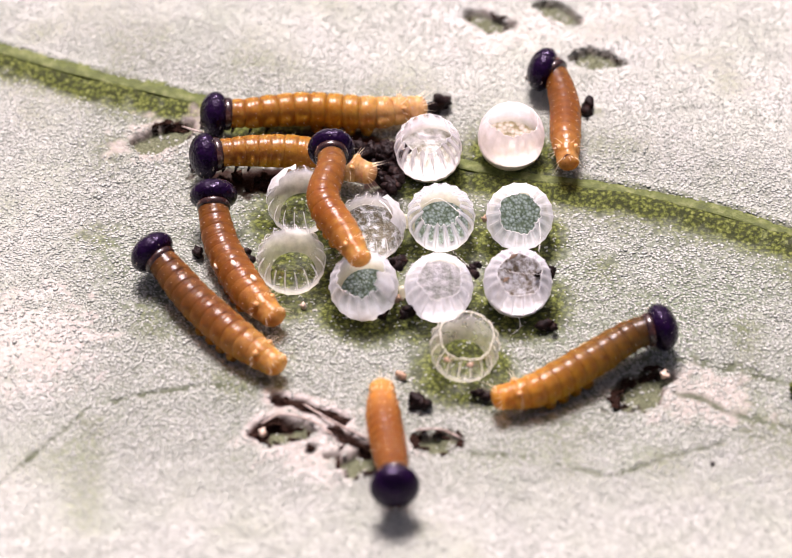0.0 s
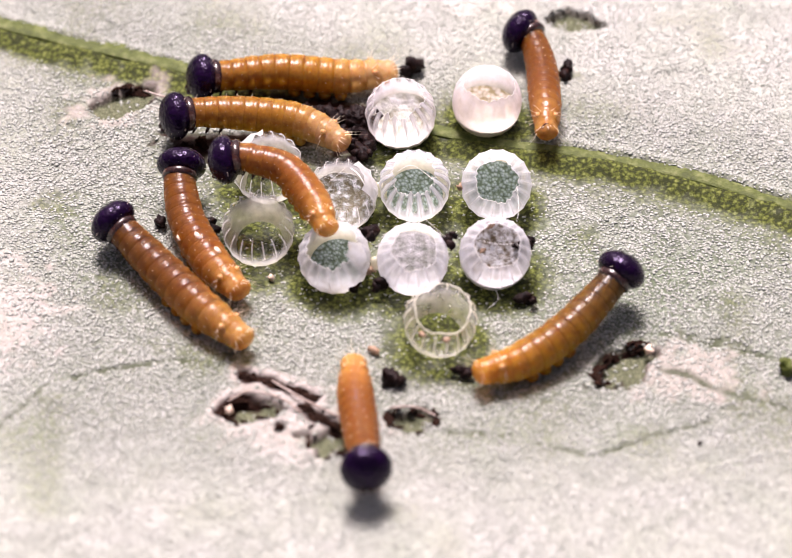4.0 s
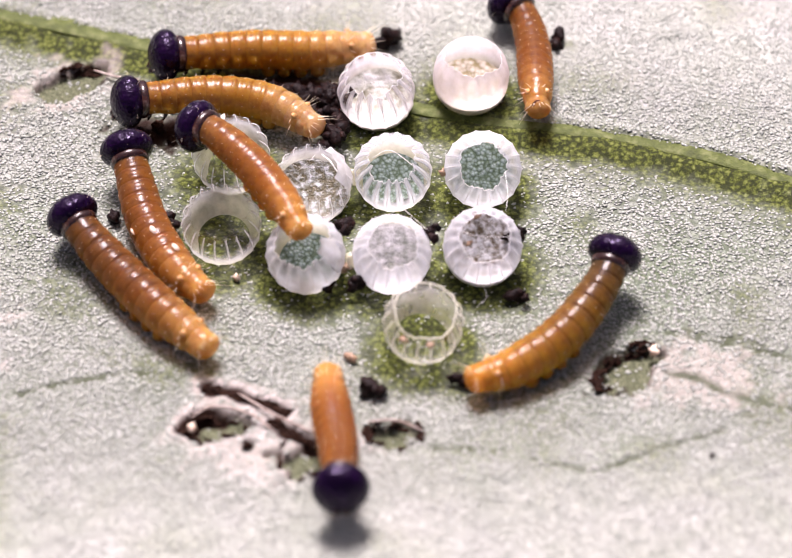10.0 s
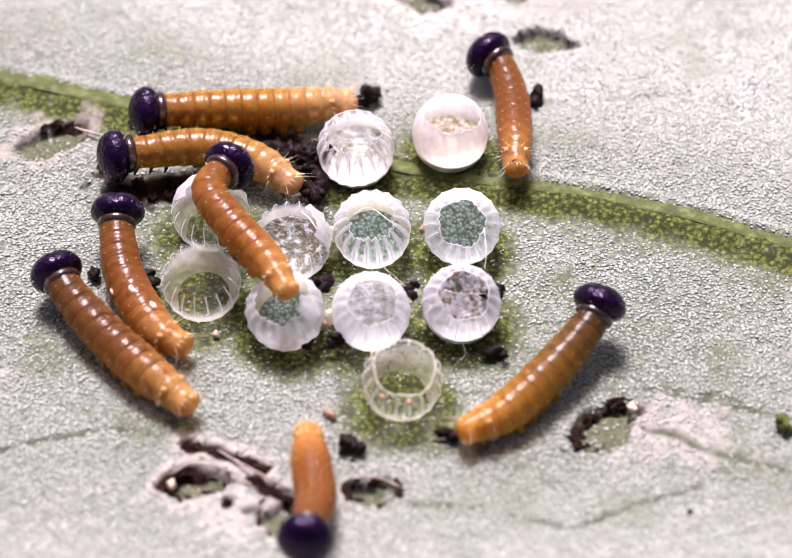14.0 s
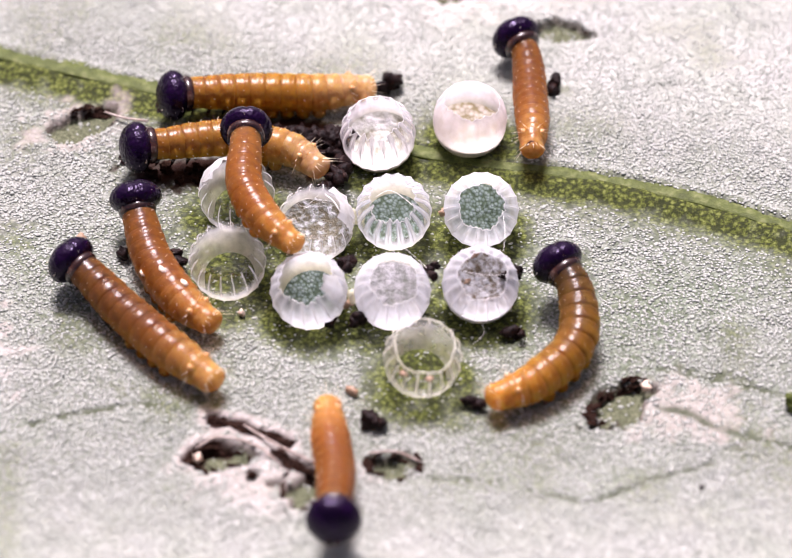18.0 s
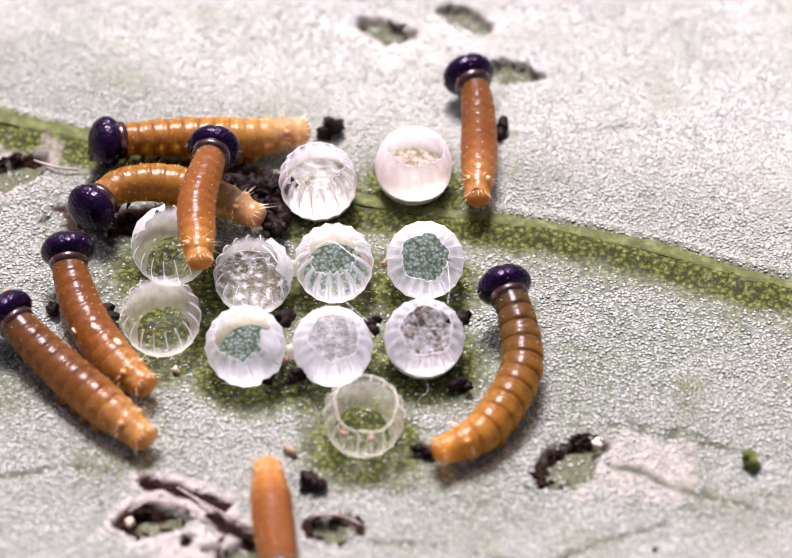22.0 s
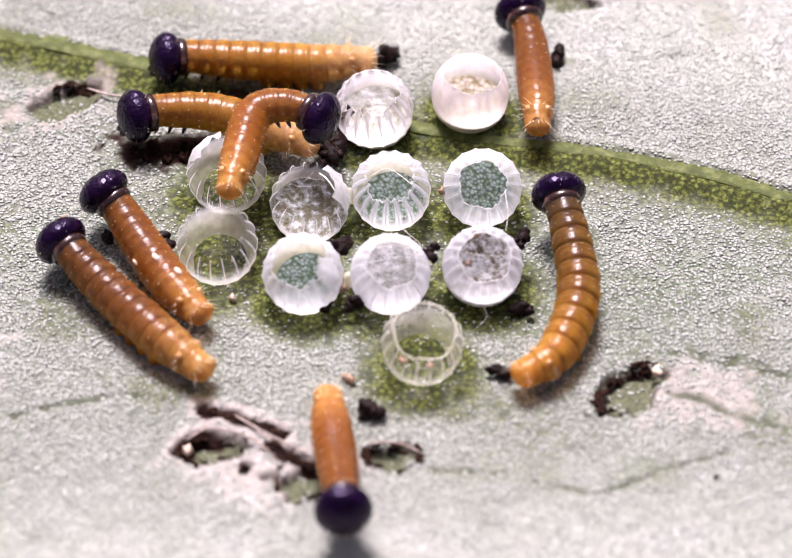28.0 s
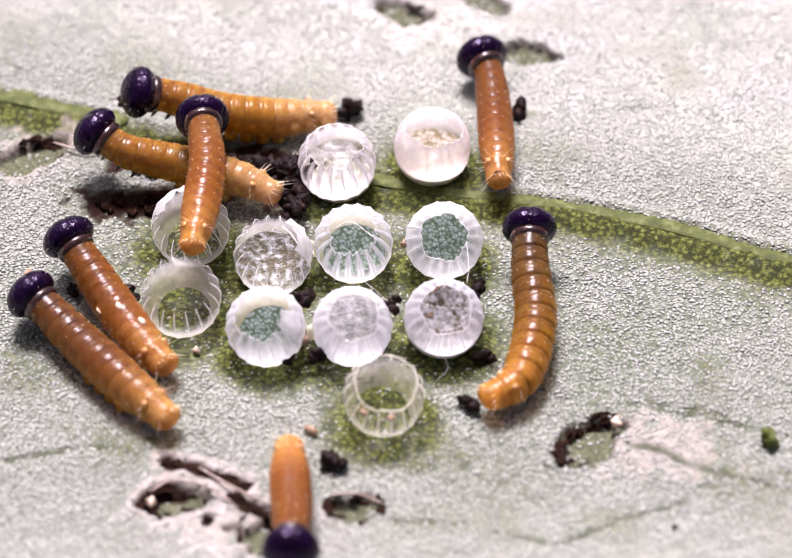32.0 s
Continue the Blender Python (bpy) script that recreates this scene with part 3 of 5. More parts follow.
def build_leaf():
    leaf = thing("leaf", "pale green leaf underside covered in white felted hairs, with chewed pits", "leaf", at(0, 0, 0), kind="structure")
    xs, ys = axis(9.4, 0.055, 85.0, 26), axis(9.9, 0.06, 46.0, 20)
    x, y = np.meshgrid(xs, ys)
    half = 46.0 * np.sqrt(np.clip(1 - (x / 85.5) ** 2, 0.002, 1)) * (1 - 0.0025 * x)
    y = np.where(np.abs(y) > 9.9, np.sign(y) * (9.9 * np.minimum(1, half / 46 * 2) + (np.abs(y) - 9.9) * np.maximum(half - 9.9, 0.5) / 36.1), y)
    z, bare, pit, scar, crack_and_shade, sv, dense, thin = leaf_maps(x, y)
    h, w = x.shape
    top = np.stack([x, y, z], -1).reshape(-1, 3)
    verts = np.concatenate([top, top - [0, 0, 0.35]]) * U
    i = (np.arange(h - 1)[:, None] * w + np.arange(w - 1)[None]).ravel()
    quads = np.stack([i, i + 1, i + w + 1, i + w], 1)
    n = h * w
    under = (quads + n)[:, ::-1]
    edge = np.concatenate([np.arange(w), np.arange(1, h) * w + w - 1, (h - 1) * w + np.arange(w - 2, -1, -1), np.arange(h - 2, 0, -1) * w])
    nxt = np.roll(edge, -1)
    rim = np.stack([edge, edge + n, nxt + n, nxt], 1)
    faces = np.concatenate([quads, under, rim])
    me = bpy.data.meshes.new("blade")
    me.vertices.add(len(verts))
    me.vertices.foreach_set("co", verts.ravel())
    me.loops.add(faces.size)
    me.loops.foreach_set("vertex_index", faces.ravel())
    me.polygons.add(len(faces))
    me.polygons.foreach_set("loop_start", np.arange(len(faces)) * 4)
    me.update(calc_edges=True)
    me.polygons.foreach_set("use_smooth", np.ones(len(faces), bool))
    for name, data in (("bare", bare), ("pit", pit), ("scar", scar), ("crack_and_shade", crack_and_shade), ("sidevein_shade", sv), ("dense", dense), ("thin", thin)):
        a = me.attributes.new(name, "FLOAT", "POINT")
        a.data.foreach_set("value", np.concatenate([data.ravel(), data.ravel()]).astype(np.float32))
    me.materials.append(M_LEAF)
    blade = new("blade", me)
    blade.parent = leaf

    # the green vein, a low smooth cord along the upper edge of the bare strip, hidden by droppings in the middle
    line = [(px + 0.06, py + 0.20) for px, py in VEIN]
    for piece in (line[:6], line[5:7] + line[7:]):
        ends = [p for p in piece if p[0] < -2.5] + [(-2.3, 4.0)] if piece[0][0] < -3 else [(0.75, 2.80)] + [p for p in piece if p[0] > 1.0]
        pts = smooth_curve([(px, py, 0.0) for px, py in ends], 10)
        vs, fs = tube(pts, 0.18, 16, 0.2)
        vs = [Vector((v.x, v.y, 0.018 * U + v.z * (0.16 if v.z > 0 else 0.9) + 0.012 * U * noise.noise(Vector((v.x, v.y, 0)) / U * 2.2))) for v in vs]
        link_mesh("vein", vs, fs, M_VEIN, leaf, "smooth raised green vein running across the leaf")

    # felt: tufts of short star-shaped hairs, thin where the skin is bare
    rng = np.random.RandomState(11)
    gap = 0.052
    gx, gy = np.meshgrid(np.arange(-8.6, 8.8, gap), np.arange(-8.6, 9.6, gap * 0.9))
    gx = gx + (np.arange(gx.shape[0]) % 2)[:, None] * gap / 2
    gx = (gx + rng.uniform(-0.4, 0.4, gx.shape) * gap).ravel()
    gy = (gy + rng.uniform(-0.4, 0.4, gy.shape) * gap).ravel()
    z, bare, pit, scar, crack_and_shade, sv, dense, thin = leaf_maps(gx, gy)
    beside = np.exp(-(along(gx, gy, VEIN)[0] / 0.42) ** 2)
    keep = rng.rand(len(gx)) > np.clip(np.maximum.reduce([bare * 1.02, pit * 1.2, sv * 0.9]), 0, 0.74 + 0.2 * beside) + crack_and_shade + 0.6 * scar + 0.16 - 0.12 * dense
    gx, gy, z = gx[keep], gy[keep], z[keep]
    n = len(gx)
    size = rng.uniform(0.6, 1.2, n) * gap * (0.58 - 0.08 * dense[keep]) * (1 - 0.30 * bare[keep] - 0.06 * thin[keep])
    turn = rng.uniform(0, 6.28, n)
    arms = 5
    base = np.stack([gx, gy, z], 1)
    vs = [base + [0, 0, 1] * (size * (0.56 - 0.14 * dense[keep]))[:, None] + rng.normal(0, 0.15, (n, 3)) * size[:, None]]
    for k in range(arms):
        a = turn + 2 * math.pi * k / arms + rng.uniform(-0.55, 0.55, n)
        r = size * rng.uniform(0.5, 1.8, n)
        vs.append(base + np.stack([np.cos(a) * r, np.sin(a) * r, rng.uniform(-0.1, 0.5, n) * size * (1 - 0.5 * dense[keep])], 1))
    vs.append(base - [0, 0, 0.02])
    count = arms + 2
    verts = np.stack(vs, 1).reshape(-1, 3) * U
    tri = []
    for k in range(arms):
        q = (k + 1) % arms
        tri += [(0, 1 + k, 1 + q), (arms + 1, 1 + q, 1 + k)]
    faces = (np.arange(n)[:, None, None] * count + np.array(tri)[None]).reshape(-1, 3)
    me = bpy.data.meshes.new("felt")
    me.vertices.add(len(verts))
    me.vertices.foreach_set("co", verts.ravel())
    me.loops.add(faces.size)
    me.loops.foreach_set("vertex_index", faces.ravel())
    me.polygons.add(len(faces))
    me.polygons.foreach_set("loop_start", np.arange(len(faces)) * 3)
    me.update(calc_edges=True)
    me.polygons.foreach_set("use_smooth", np.ones(len(faces), bool))
    me.materials.append(M_GRAIN)
    felt = tagged(share("felt", me, leaf), "short white felted leaf hairs", kind="stuff")
    return leaf


def ground(x, y):
    return float(leaf_maps(np.array([float(x)]), np.array([float(y)]))[0][0])


leaf = build_leaf()


def crusts():
    """Dark dry crumbs round the chewed pits."""
    rng = random.Random(4)
    shapes = []
    for k in range(4):
        vs, fs = lump(0.038, 30 + k, 2, (2.2, 0.7, 0.4), 1.4)
        ob = link_mesh("crust", vs, fs, M_CRUST, leaf, smooth=False)
        shapes.append(ob.data)
        bpy.data.objects.remove(ob)
    for spot, amount in zip(PITS, (6, 5, 5, 40, 60, 34, 26, 34, 0)):
        (cx, cy), a, b, turn = spot
        for k in range(amount):
            ang = rng.uniform(0, 2 * math.pi)
            if spot is PITS[4]:
                ang = rng.uniform(0.2, 3.6)
            if spot is PITS[3]:
                ang = rng.uniform(0.3, 1.6)
            f = rng.uniform(0.75, 1.0)
            u, v = a * f * math.cos(ang), b * f * math.sin(ang)
            c, s = math.cos(radians(turn)), math.sin(radians(turn))
            x, y = cx + u * c - v * s, cy + u * s + v * c
            share("crust", shapes[k % 4], leaf, at(x, y, ground(x, y) + 0.02, rng.uniform(-35, 35), rng.uniform(-25, 25), turn + math.degrees(ang) + 90 + rng.uniform(-50, 50)) @ Matrix.Scale(rng.uniform(0.5, 1.3), 4))
    for line in CRACKS:
        pts = smooth_curve([(px, py, 0) for px, py in line], 11)
        for k, p in enumerate(pts):
            x, y = p.x + rng.uniform(-0.04, 0.04), p.y + rng.uniform(-0.05, 0.05)
            share("crust", shapes[k % 4], leaf, at(x, y, ground(x, y) + 0.02, rng.uniform(-35, 35), rng.uniform(-20, 20), rng.uniform(-50, 20)) @ Matrix.Scale(rng.uniform(0.6, 1.5), 4))


crusts()


def fibres():
    """Pale torn leaf fibres along the cracks."""
    for line in ([(-1.88, -3.84, 0.03), (-1.52, -3.68, 0.10), (-1.02, -3.85, 0.10), (-0.69, -4.10, 0.03)],
                 [(-1.19, -3.37, 0.03), (-0.69, -3.84, 0.09), (-0.11, -4.20, 0.04)],
                 [(0.63, -3.97, 0.02), (1.04, -4.00, 0.07), (1.40, -4.16, 0.02)],
                 [(-3.42, 3.55, 0.03), (-3.06, 3.31, 0.10), (-2.70, 3.28, 0.06)]):
        vs, fs = tube(smooth_curve(line, 6), 0.019, 6, 0.3)
        link_mesh("fibre", vs, fs, M_FIBRE, leaf, "pale torn leaf fibre")


fibres()


# ---- hatched eggs ----
EGG_R, EGG_C = 0.575, 0.50


def egg_radius(h):
    """Radius of the shell at height h."""
    u = (h - EGG_C) / 0.58
    e = 2.0 if u > 0 else 2.5
    return EGG_R * max(0.0, 1 - abs(u) ** e) ** (1 / e)


def rib_mesh(top, mat):
    pts = []
    for k in range(11):
        h = 0.44 + (top - 0.44) * k / 10
        pts.append((egg_radius(h) * (1.006 if mat is M_CREAM else 1.010), 0, h))
    vs, fs = tube(pts, 0.010 if mat is M_CREAM else 0.008, 6, 0.35)
    ob = link_mesh("rib", vs, fs, mat)
    me = ob.data
    bpy.data.objects.remove(ob)
    return me


RIB_MESHES = {}


def flute(a):
    """How far the shell stands out round its axis: pointed ribs with hollows between."""
    return 1 + 0.026 * (0.5 - abs(math.sin(RIBS * a / 2)) ** 0.9)


def egg(index, top, tilt, seed, mat, label, film=None, notch=0.0, jag=1.0, deep=1.0):
    x, y = EGGS[index]
    rng = random.Random(seed)
    turn = pose(0, 0, 0, tilt[0], tilt[1], 0)
    base = Vector((x, y, EGG_C + ground(x, y))) - turn.to_3x3() @ Vector((0, 0, EGG_C))
    root = thing("egg_shell", label, "egg shell", Matrix.Translation(base * U) @ turn, "cluster of hatched eggs")
    around, rows = RIBS * 4, 15
    off = [rng.uniform(-0.05, 0.05) for _ in range(around)]
    lips = []
    for k in range(around):
        a = 2 * math.pi * k / around
        lips.append(top + jag * (0.018 * math.cos(RIBS * a) + off[k] * 0.42) + 0.03 * math.sin(3 * a + seed) * math.sin(a * 2) - notch * max(0, math.cos(a - 1.0)) ** 3)
    vs, fs = [], []
    for i in range(rows):
        for k in range(around):
            a = 2 * math.pi * k / around
            h = 0.015 + (lips[k] - 0.015) * (i / (rows - 1))
            r = egg_radius(h) * (1 + (flute(a) - 1) * deep * min(1.0, h / 0.3))
            vs.append((r * math.cos(a) * U, r * math.sin(a) * U, h * U))
    for i in range(rows - 1):
        for k in range(around):
            q = (k + 1) % around
            fs.append((i * around + k, i * around + q, (i + 1) * around + q, (i + 1) * around + k))
    link_mesh("wall", vs, fs, mat, root)
    # thickened lip along the ragged edge
    rv, rf, lip = [], [], 0.012 if mat is M_WARM else 0.008
    for k in range(around):
        a = 2 * math.pi * k / around
        h = lips[k]
        r = egg_radius(h) * (1 + (flute(a) - 1) * deep * min(1.0, h / 0.3))
        for j in range(4):
            b = math.pi * j / 2
            rr, hh = r + lip * math.cos(b), h + lip * math.sin(b)
            rv.append((rr * math.cos(a) * U, rr * math.sin(a) * U, hh * U))
    for k in range(around):
        q = (k + 1) % around
        for j in range(4):
            l = (j + 1) % 4
            rf.append((k * 4 + j, q * 4 + j, q * 4 + l, k * 4 + l))
    link_mesh("rim", rv, rf, M_CREAM if mat is M_WARM else mat if mat is M_CLEAR else M_RIB, root, "thickened ragged lip")
    if (top, mat) not in RIB_MESHES:
        RIB_MESHES[top, mat] = rib_mesh(top - 0.03, M_CREAM if mat is M_WARM else M_RIB)
    me = RIB_MESHES[top, mat]
    for k in range(RIBS if deep > 0.35 else 0):
        share("rib", me, root, pose(0, 0, 0, 0, 0, 360 * k / RIBS))
    if film:
        level, sag, fmat = film
        r0 = egg_radius(level) * 0.97
        fv, ff = [(0, 0, (level - sag) * U)], []
        for j in range(1, 6):
            for k in range(28):
                a = 2 * math.pi * k / 28
                rr = r0 * j / 5
                fv.append((rr * math.cos(a) * U, rr * math.sin(a) * U, (level - sag * (1 - (j / 5) ** 2) + rng.uniform(-0.02, 0.02) * (j < 5)) * U))
        for k in range(28):
            ff.append((0, 1 + k, 1 + (k + 1) % 28))
            for j in range(4):
                b, c = 1 + j * 28, 1 + (j + 1) * 28
                ff.append((b + k, c + k, c + (k + 1) % 28, b + (k + 1) % 28))
        link_mesh("membrane", fv, ff, fmat, root, "thin speckled film inside the egg")
    return root


HATCHED = "empty white translucent ribbed egg shell with a ragged open top"
BASE = (0.10, 0.04, M_FLOOR)
egg(0, 0.905, (14, -6), 1, M_MILK, "milky white empty egg shell with a ragged open top", (0.30, 0.10, M_LAYERS), 0.05, 1.3)
egg(1, 0.880, (4, 3), 2, M_PINK, "milky pinkish open egg shell with a speckled floor", (0.30, 0.03, M_FILM), 0.0, 0.5, 0.3)
under_egg = egg(2, 0.900, (20, -4), 3, M_CLEAR, "clear empty ribbed egg shell under a caterpillar", None, 0.1)
torn_egg = focus_egg = egg(3, 0.870, (20, 3), 4, M_CLEAR, "clear torn empty egg shell with a crumpled film inside", (0.26, 0.10, M_TORN), 0.15)
egg(4, 0.960, (25, -2), 5, M_SLOT, HATCHED, BASE, 0.0, 0.9)
egg(5, 0.960, (40, 1), 6, M_SHELL, HATCHED, BASE, 0.0, 0.6)
egg(6, 0.900, (20, -3), 7, M_CLEAR, "clear empty ribbed egg shell beside a caterpillar", None, 0.1)
split_egg = egg(7, 0.925, (26, -8), 8, M_SHELL, HATCHED, BASE, 0.10, 0.8)
egg(8, 0.955, (30, 1), 9, M_SHELL, HATCHED, (0.26, 0.08, M_PAPER), 0.0, 0.5, 0.5)
egg(9, 0.945, (30, 2), 10, M_SHELL, "white ribbed egg shell with brown scraps inside", (0.50, 0.14, M_SCRAPS), 0.0, 0.4, 0.4)
egg(10, 0.870, (18, 4), 11, M_WARM, "yellowish clear open egg shell with two brown specks", None, 0.03, 0.5)


def flap(host, a0, a1, h0, h1, seed, label):
    """A crumpled piece of torn shell clinging to an egg's wall."""
    vs, fs = [], []
    for i in range(9):
        for j in range(9):
            a, h = radians(a0 + (a1 - a0) * i / 8), h0 + (h1 - h0) * j / 8
            q = Vector((math.cos(a) * 4, math.sin(a) * 4, h * 6 + seed))
            edge = 0.10 * noise.noise(q * 2.0) * (1 if j in (0, 8) or i in (0, 8) else 0)
            r = egg_radius(min(h, 1.0)) * 1.03 + 0.035 * noise.noise(q) + 0.02 * noise.noise(q * 3.0)
            r = max(r, 0.24)
            vs.append(Vector((r * math.cos(a), r * math.sin(a), h + edge)) * U)
    for i in range(8):
        for j in range(8):
            k = i * 9 + j
            fs.append((k, k + 9, k + 10, k + 1))
    link_mesh("torn_flap", vs, fs, M_RIB, host, label)


flap(torn_egg, -25, 62, 0.62, 0.98, 3.0, "white crumpled flap of torn shell")
flap(under_egg, 95, 175, 0.60, 0.98, 5.0, "white crumpled flap of torn shell")
flap(split_egg, -40, 5, 0.72, 1.03, 8.0, "white wedge of torn shell")

# shallow depth of field, sharp at the eggs
cam.data.dof.use_dof = True
cam.data.dof.focus_object = focus_egg
cam.data.dof.aperture_fstop = 150.0

# ---- droppings and scraps ----
def frass(x, y, z, r, seed, lumps=1, label="dark purple-brown frass pellet", mat=M_FRASS, name="frass_pellet", flat=0.9, chain=0.0):
    """Pellets stuck into one crumb; z is its centre."""
    rng = random.Random(seed)
    vs, fs = [], []
    for k in range(lumps):
        a, b = lump(r * (1 if k == 0 else rng.uniform(0.55, 0.9)), seed + k * 7, 2, (1, 0.8, flat), 0.95)
        o = Vector((0, 0, 0)) if k == 0 else Vector((rng.uniform(-1, 1), rng.uniform(-1, 1), rng.uniform(-0.4, 0.6))) * r * 1.2 * U
        if chain:
            o = Vector((chain * (1.8 - k), rng.uniform(-0.5, 0.5), rng.uniform(-0.2, 0.5))) * r * U
        n = len(vs)
        vs += [v + o for v in a]
        fs += [tuple(i + n for i in f) for f in b]
    ob = link_mesh(name, vs, fs, mat)
    ob.matrix_basis = at(x, y, z, 0, 0, rng.uniform(0, 360))
    return tagged(ob, label, "droppings" if name == "frass_pellet" else "debris", "crumbs among the eggs")


def crumbs():
    G = "dark frass pellet lying on the leaf felt"
    E = "dark frass pellet stuck to an egg shell"
    frass(1.12, 4.04, 0.16, 0.16, 1, 2, G, flat=1.2)
    frass(3.71, 4.08, 0.12, 0.13, 2, 2, G)
    frass(0.10, -1.39, 0.18, 0.11, 3, 2, E)
    frass(0.56, -1.40, 0.28, 0.12, 4, 2, E)
    frass(1.60, -0.85, 0.70, 0.10, 5, 3, E)
    frass(0.38, -0.53, 0.60, 0.12, 7, 3, E)
    frass(-2.20, -0.02, 0.14, 0.13, 9, 3, G)
    frass(-3.02, 0.19, 0.12, 0.11, 10, 2, G)
    frass(0.68, -3.38, 0.10, 0.13, 11, 4, G)
    frass(6.91, -3.18, 0.08, 0.15, 14, 2, "dark green speck on the leaf", M_VEIN)
    frass(1.83, 0.58, 0.55, 0.07, 15, 1, "brown scrap wedged between egg shells", M_BROWN, "scrap")
    frass(1.17, -2.99, 0.66, 0.055, 16, 1, "brown speck stuck on an egg shell", M_BROWN, "scrap", 0.5)
    frass(1.54, -3.07, 0.63, 0.065, 17, 1, "brown speck stuck on an egg shell", M_BROWN, "scrap", 0.5)
    frass(0.36, -1.18, 0.35, 0.08, 18, 2, "pale brown scrap between egg shells", M_BROWN, "scrap")
    frass(0.42, -2.75, 0.06, 0.08, 19, 2, "pale brown scrap on the leaf", M_BROWN, "scrap")
    frass(-1.23, -1.05, 0.05, 0.05, 20, 1, "tiny white flake on the leaf", M_FLAKE, "flake", 1.4)
    frass(-1.84, -4.03, 0.05, 0.07, 21, 1, "tiny white flake in a chewed pit", M_FLAKE, "flake")
    frass(4.75, -2.71, 0.05, 0.08, 22, 1, "tiny white flake in a chewed pit", M_FLAKE, "flake")
    frass(-3.63, 0.03, 0.62, 0.09, 23, 2, "pale brown scrap beside a caterpillar head", M_BROWN, "scrap")
    frass(-1.05, -4.42, 0.05, 0.075, 31, 1, "dark brown seed-like speck on the leaf", M_CRUST, "scrap", 1.2)
    frass(5.44, -4.76, 0.03, 0.05, 24, 1, "dark speck on the leaf", M_FRASS)
    frass(0.52, 0.64, 0.45, 0.10, 25, 1, "dried yellowish glue between egg shells", M_GLUE, "glue_drop", 1.3)
    frass(0.44, -1.10, 0.42, 0.09, 26, 1, "dried yellowish glue between egg shells", M_GLUE, "glue_drop", 1.3)
    frass(2.15, -0.73, 0.45, 0.10, 27, 3, "brown scraps inside an egg shell", M_BROWN, "scrap", 0.5)
    frass(2.45, -0.67, 0.45, 0.09, 28, 3, "brown scraps inside an egg shell", M_BROWN, "scrap", 0.5)
    frass(2.28, -0.61, 0.80, 0.07, 29, 1, "brown scrap on the lip of an egg shell", M_BROWN, "scrap")
    # heap under the two long caterpillars
    rng = random.Random(8)
    for k in range(74):
        s = rng.random()
        px, py = -2.0 + 2.6 * s + rng.uniform(-0.12, 0.12), 3.0 - 0.35 * s + rng.uniform(-0.22, 0.22)
        frass(px, py, ground(px, py) + rng.uniform(0.05, 0.14), rng.uniform(0.08, 0.15), 40 + k, 2, "dark crumbly frass heaped under the caterpillars")
    for k in range(26):
        s = rng.random()
        px, py = -2.75 + 1.6 * s + rng.uniform(-0.1, 0.1), 2.08 + 0.05 * s + rng.uniform(-0.2, 0.2)
        frass(px, py, ground(px, py) + rng.uniform(0.02, 0.05), rng.uniform(0.05, 0.09), 140 + k, 2, "brown crumbs on the leaf under a caterpillar", M_CRUST)
    for k, (dx, dy, dz) in enumerate(((0.1, 1.95, 0.2), (0.2, 1.75, 0.3), (0.12, 1.5, 0.25), (0.3, 2.15, 0.2), (0.25, 1.55, 0.35), (0.35, 1.9, 0.25))):
        frass(dx, dy, dz, 0.12, 90 + k, 3, "dark crumbly frass beside the egg shells")


crumbs()


def thread(points, r=0.0035, label="fine pale silk thread between egg shells"):
    vs, fs = tube(smooth_curve(points, 5), r, 5, 0.5)
    return tagged(link_mesh("silk_thread", vs, fs, M_SILK), label, "thread", "silk threads")


thread([(1.22, -0.61, 0.95), (1.41, -0.75, 0.85), (1.57, -0.86, 0.75)])
thread([(2.73, 0.30, 0.85), (2.75, -0.17, 0.80), (2.71, -0.60, 0.85)])
thread([(0.79, 0.54, 0.90), (1.06, 0.64, 0.95), (1.44, 0.29, 0.90)], 0.005)
thread([(-0.43, 0.46, 0.90), (-0.22, 0.24, 1.00), (0.04, 0.33, 0.95)], 0.0020, "pale torn strand across an egg shell")
thread([(-0.34, 0.29, 0.85), (-0.15, 0.37, 1.00), (-0.04, 0.59, 0.95)], 0.0018, "pale torn strand across an egg shell")
thread([(-0.40, 0.41, 0.85), (-0.25, 0.48, 0.95), (0.17, 0.42, 0.95)], 0.0020, "pale torn strand across an egg shell")
thread([(0.05, 0.61, 0.92), (0.17, 0.38, 1.00), (0.29, 0.23, 0.88)], 0.011, "white crumpled flap of torn egg shell")
thread([(2.14, -1.34, 0.50), (2.40, -1.58, 0.15), (2.23, -1.78, 0.05)])
thread([(2.01, -1.08, 0.95), (2.30, -1.26, 1.00), (2.73, -1.12, 0.85)], 0.004)

# ---- caterpillars ----
# radius of each ring, tail first, and the tints from tail to neck
RINGS = (0.208, 0.262, 0.292, 0.312, 0.318, 0.320, 0.318, 0.314, 0.308, 0.298, 0.282, 0.262)
SPACE = 0.225  # usual distance between ring centres


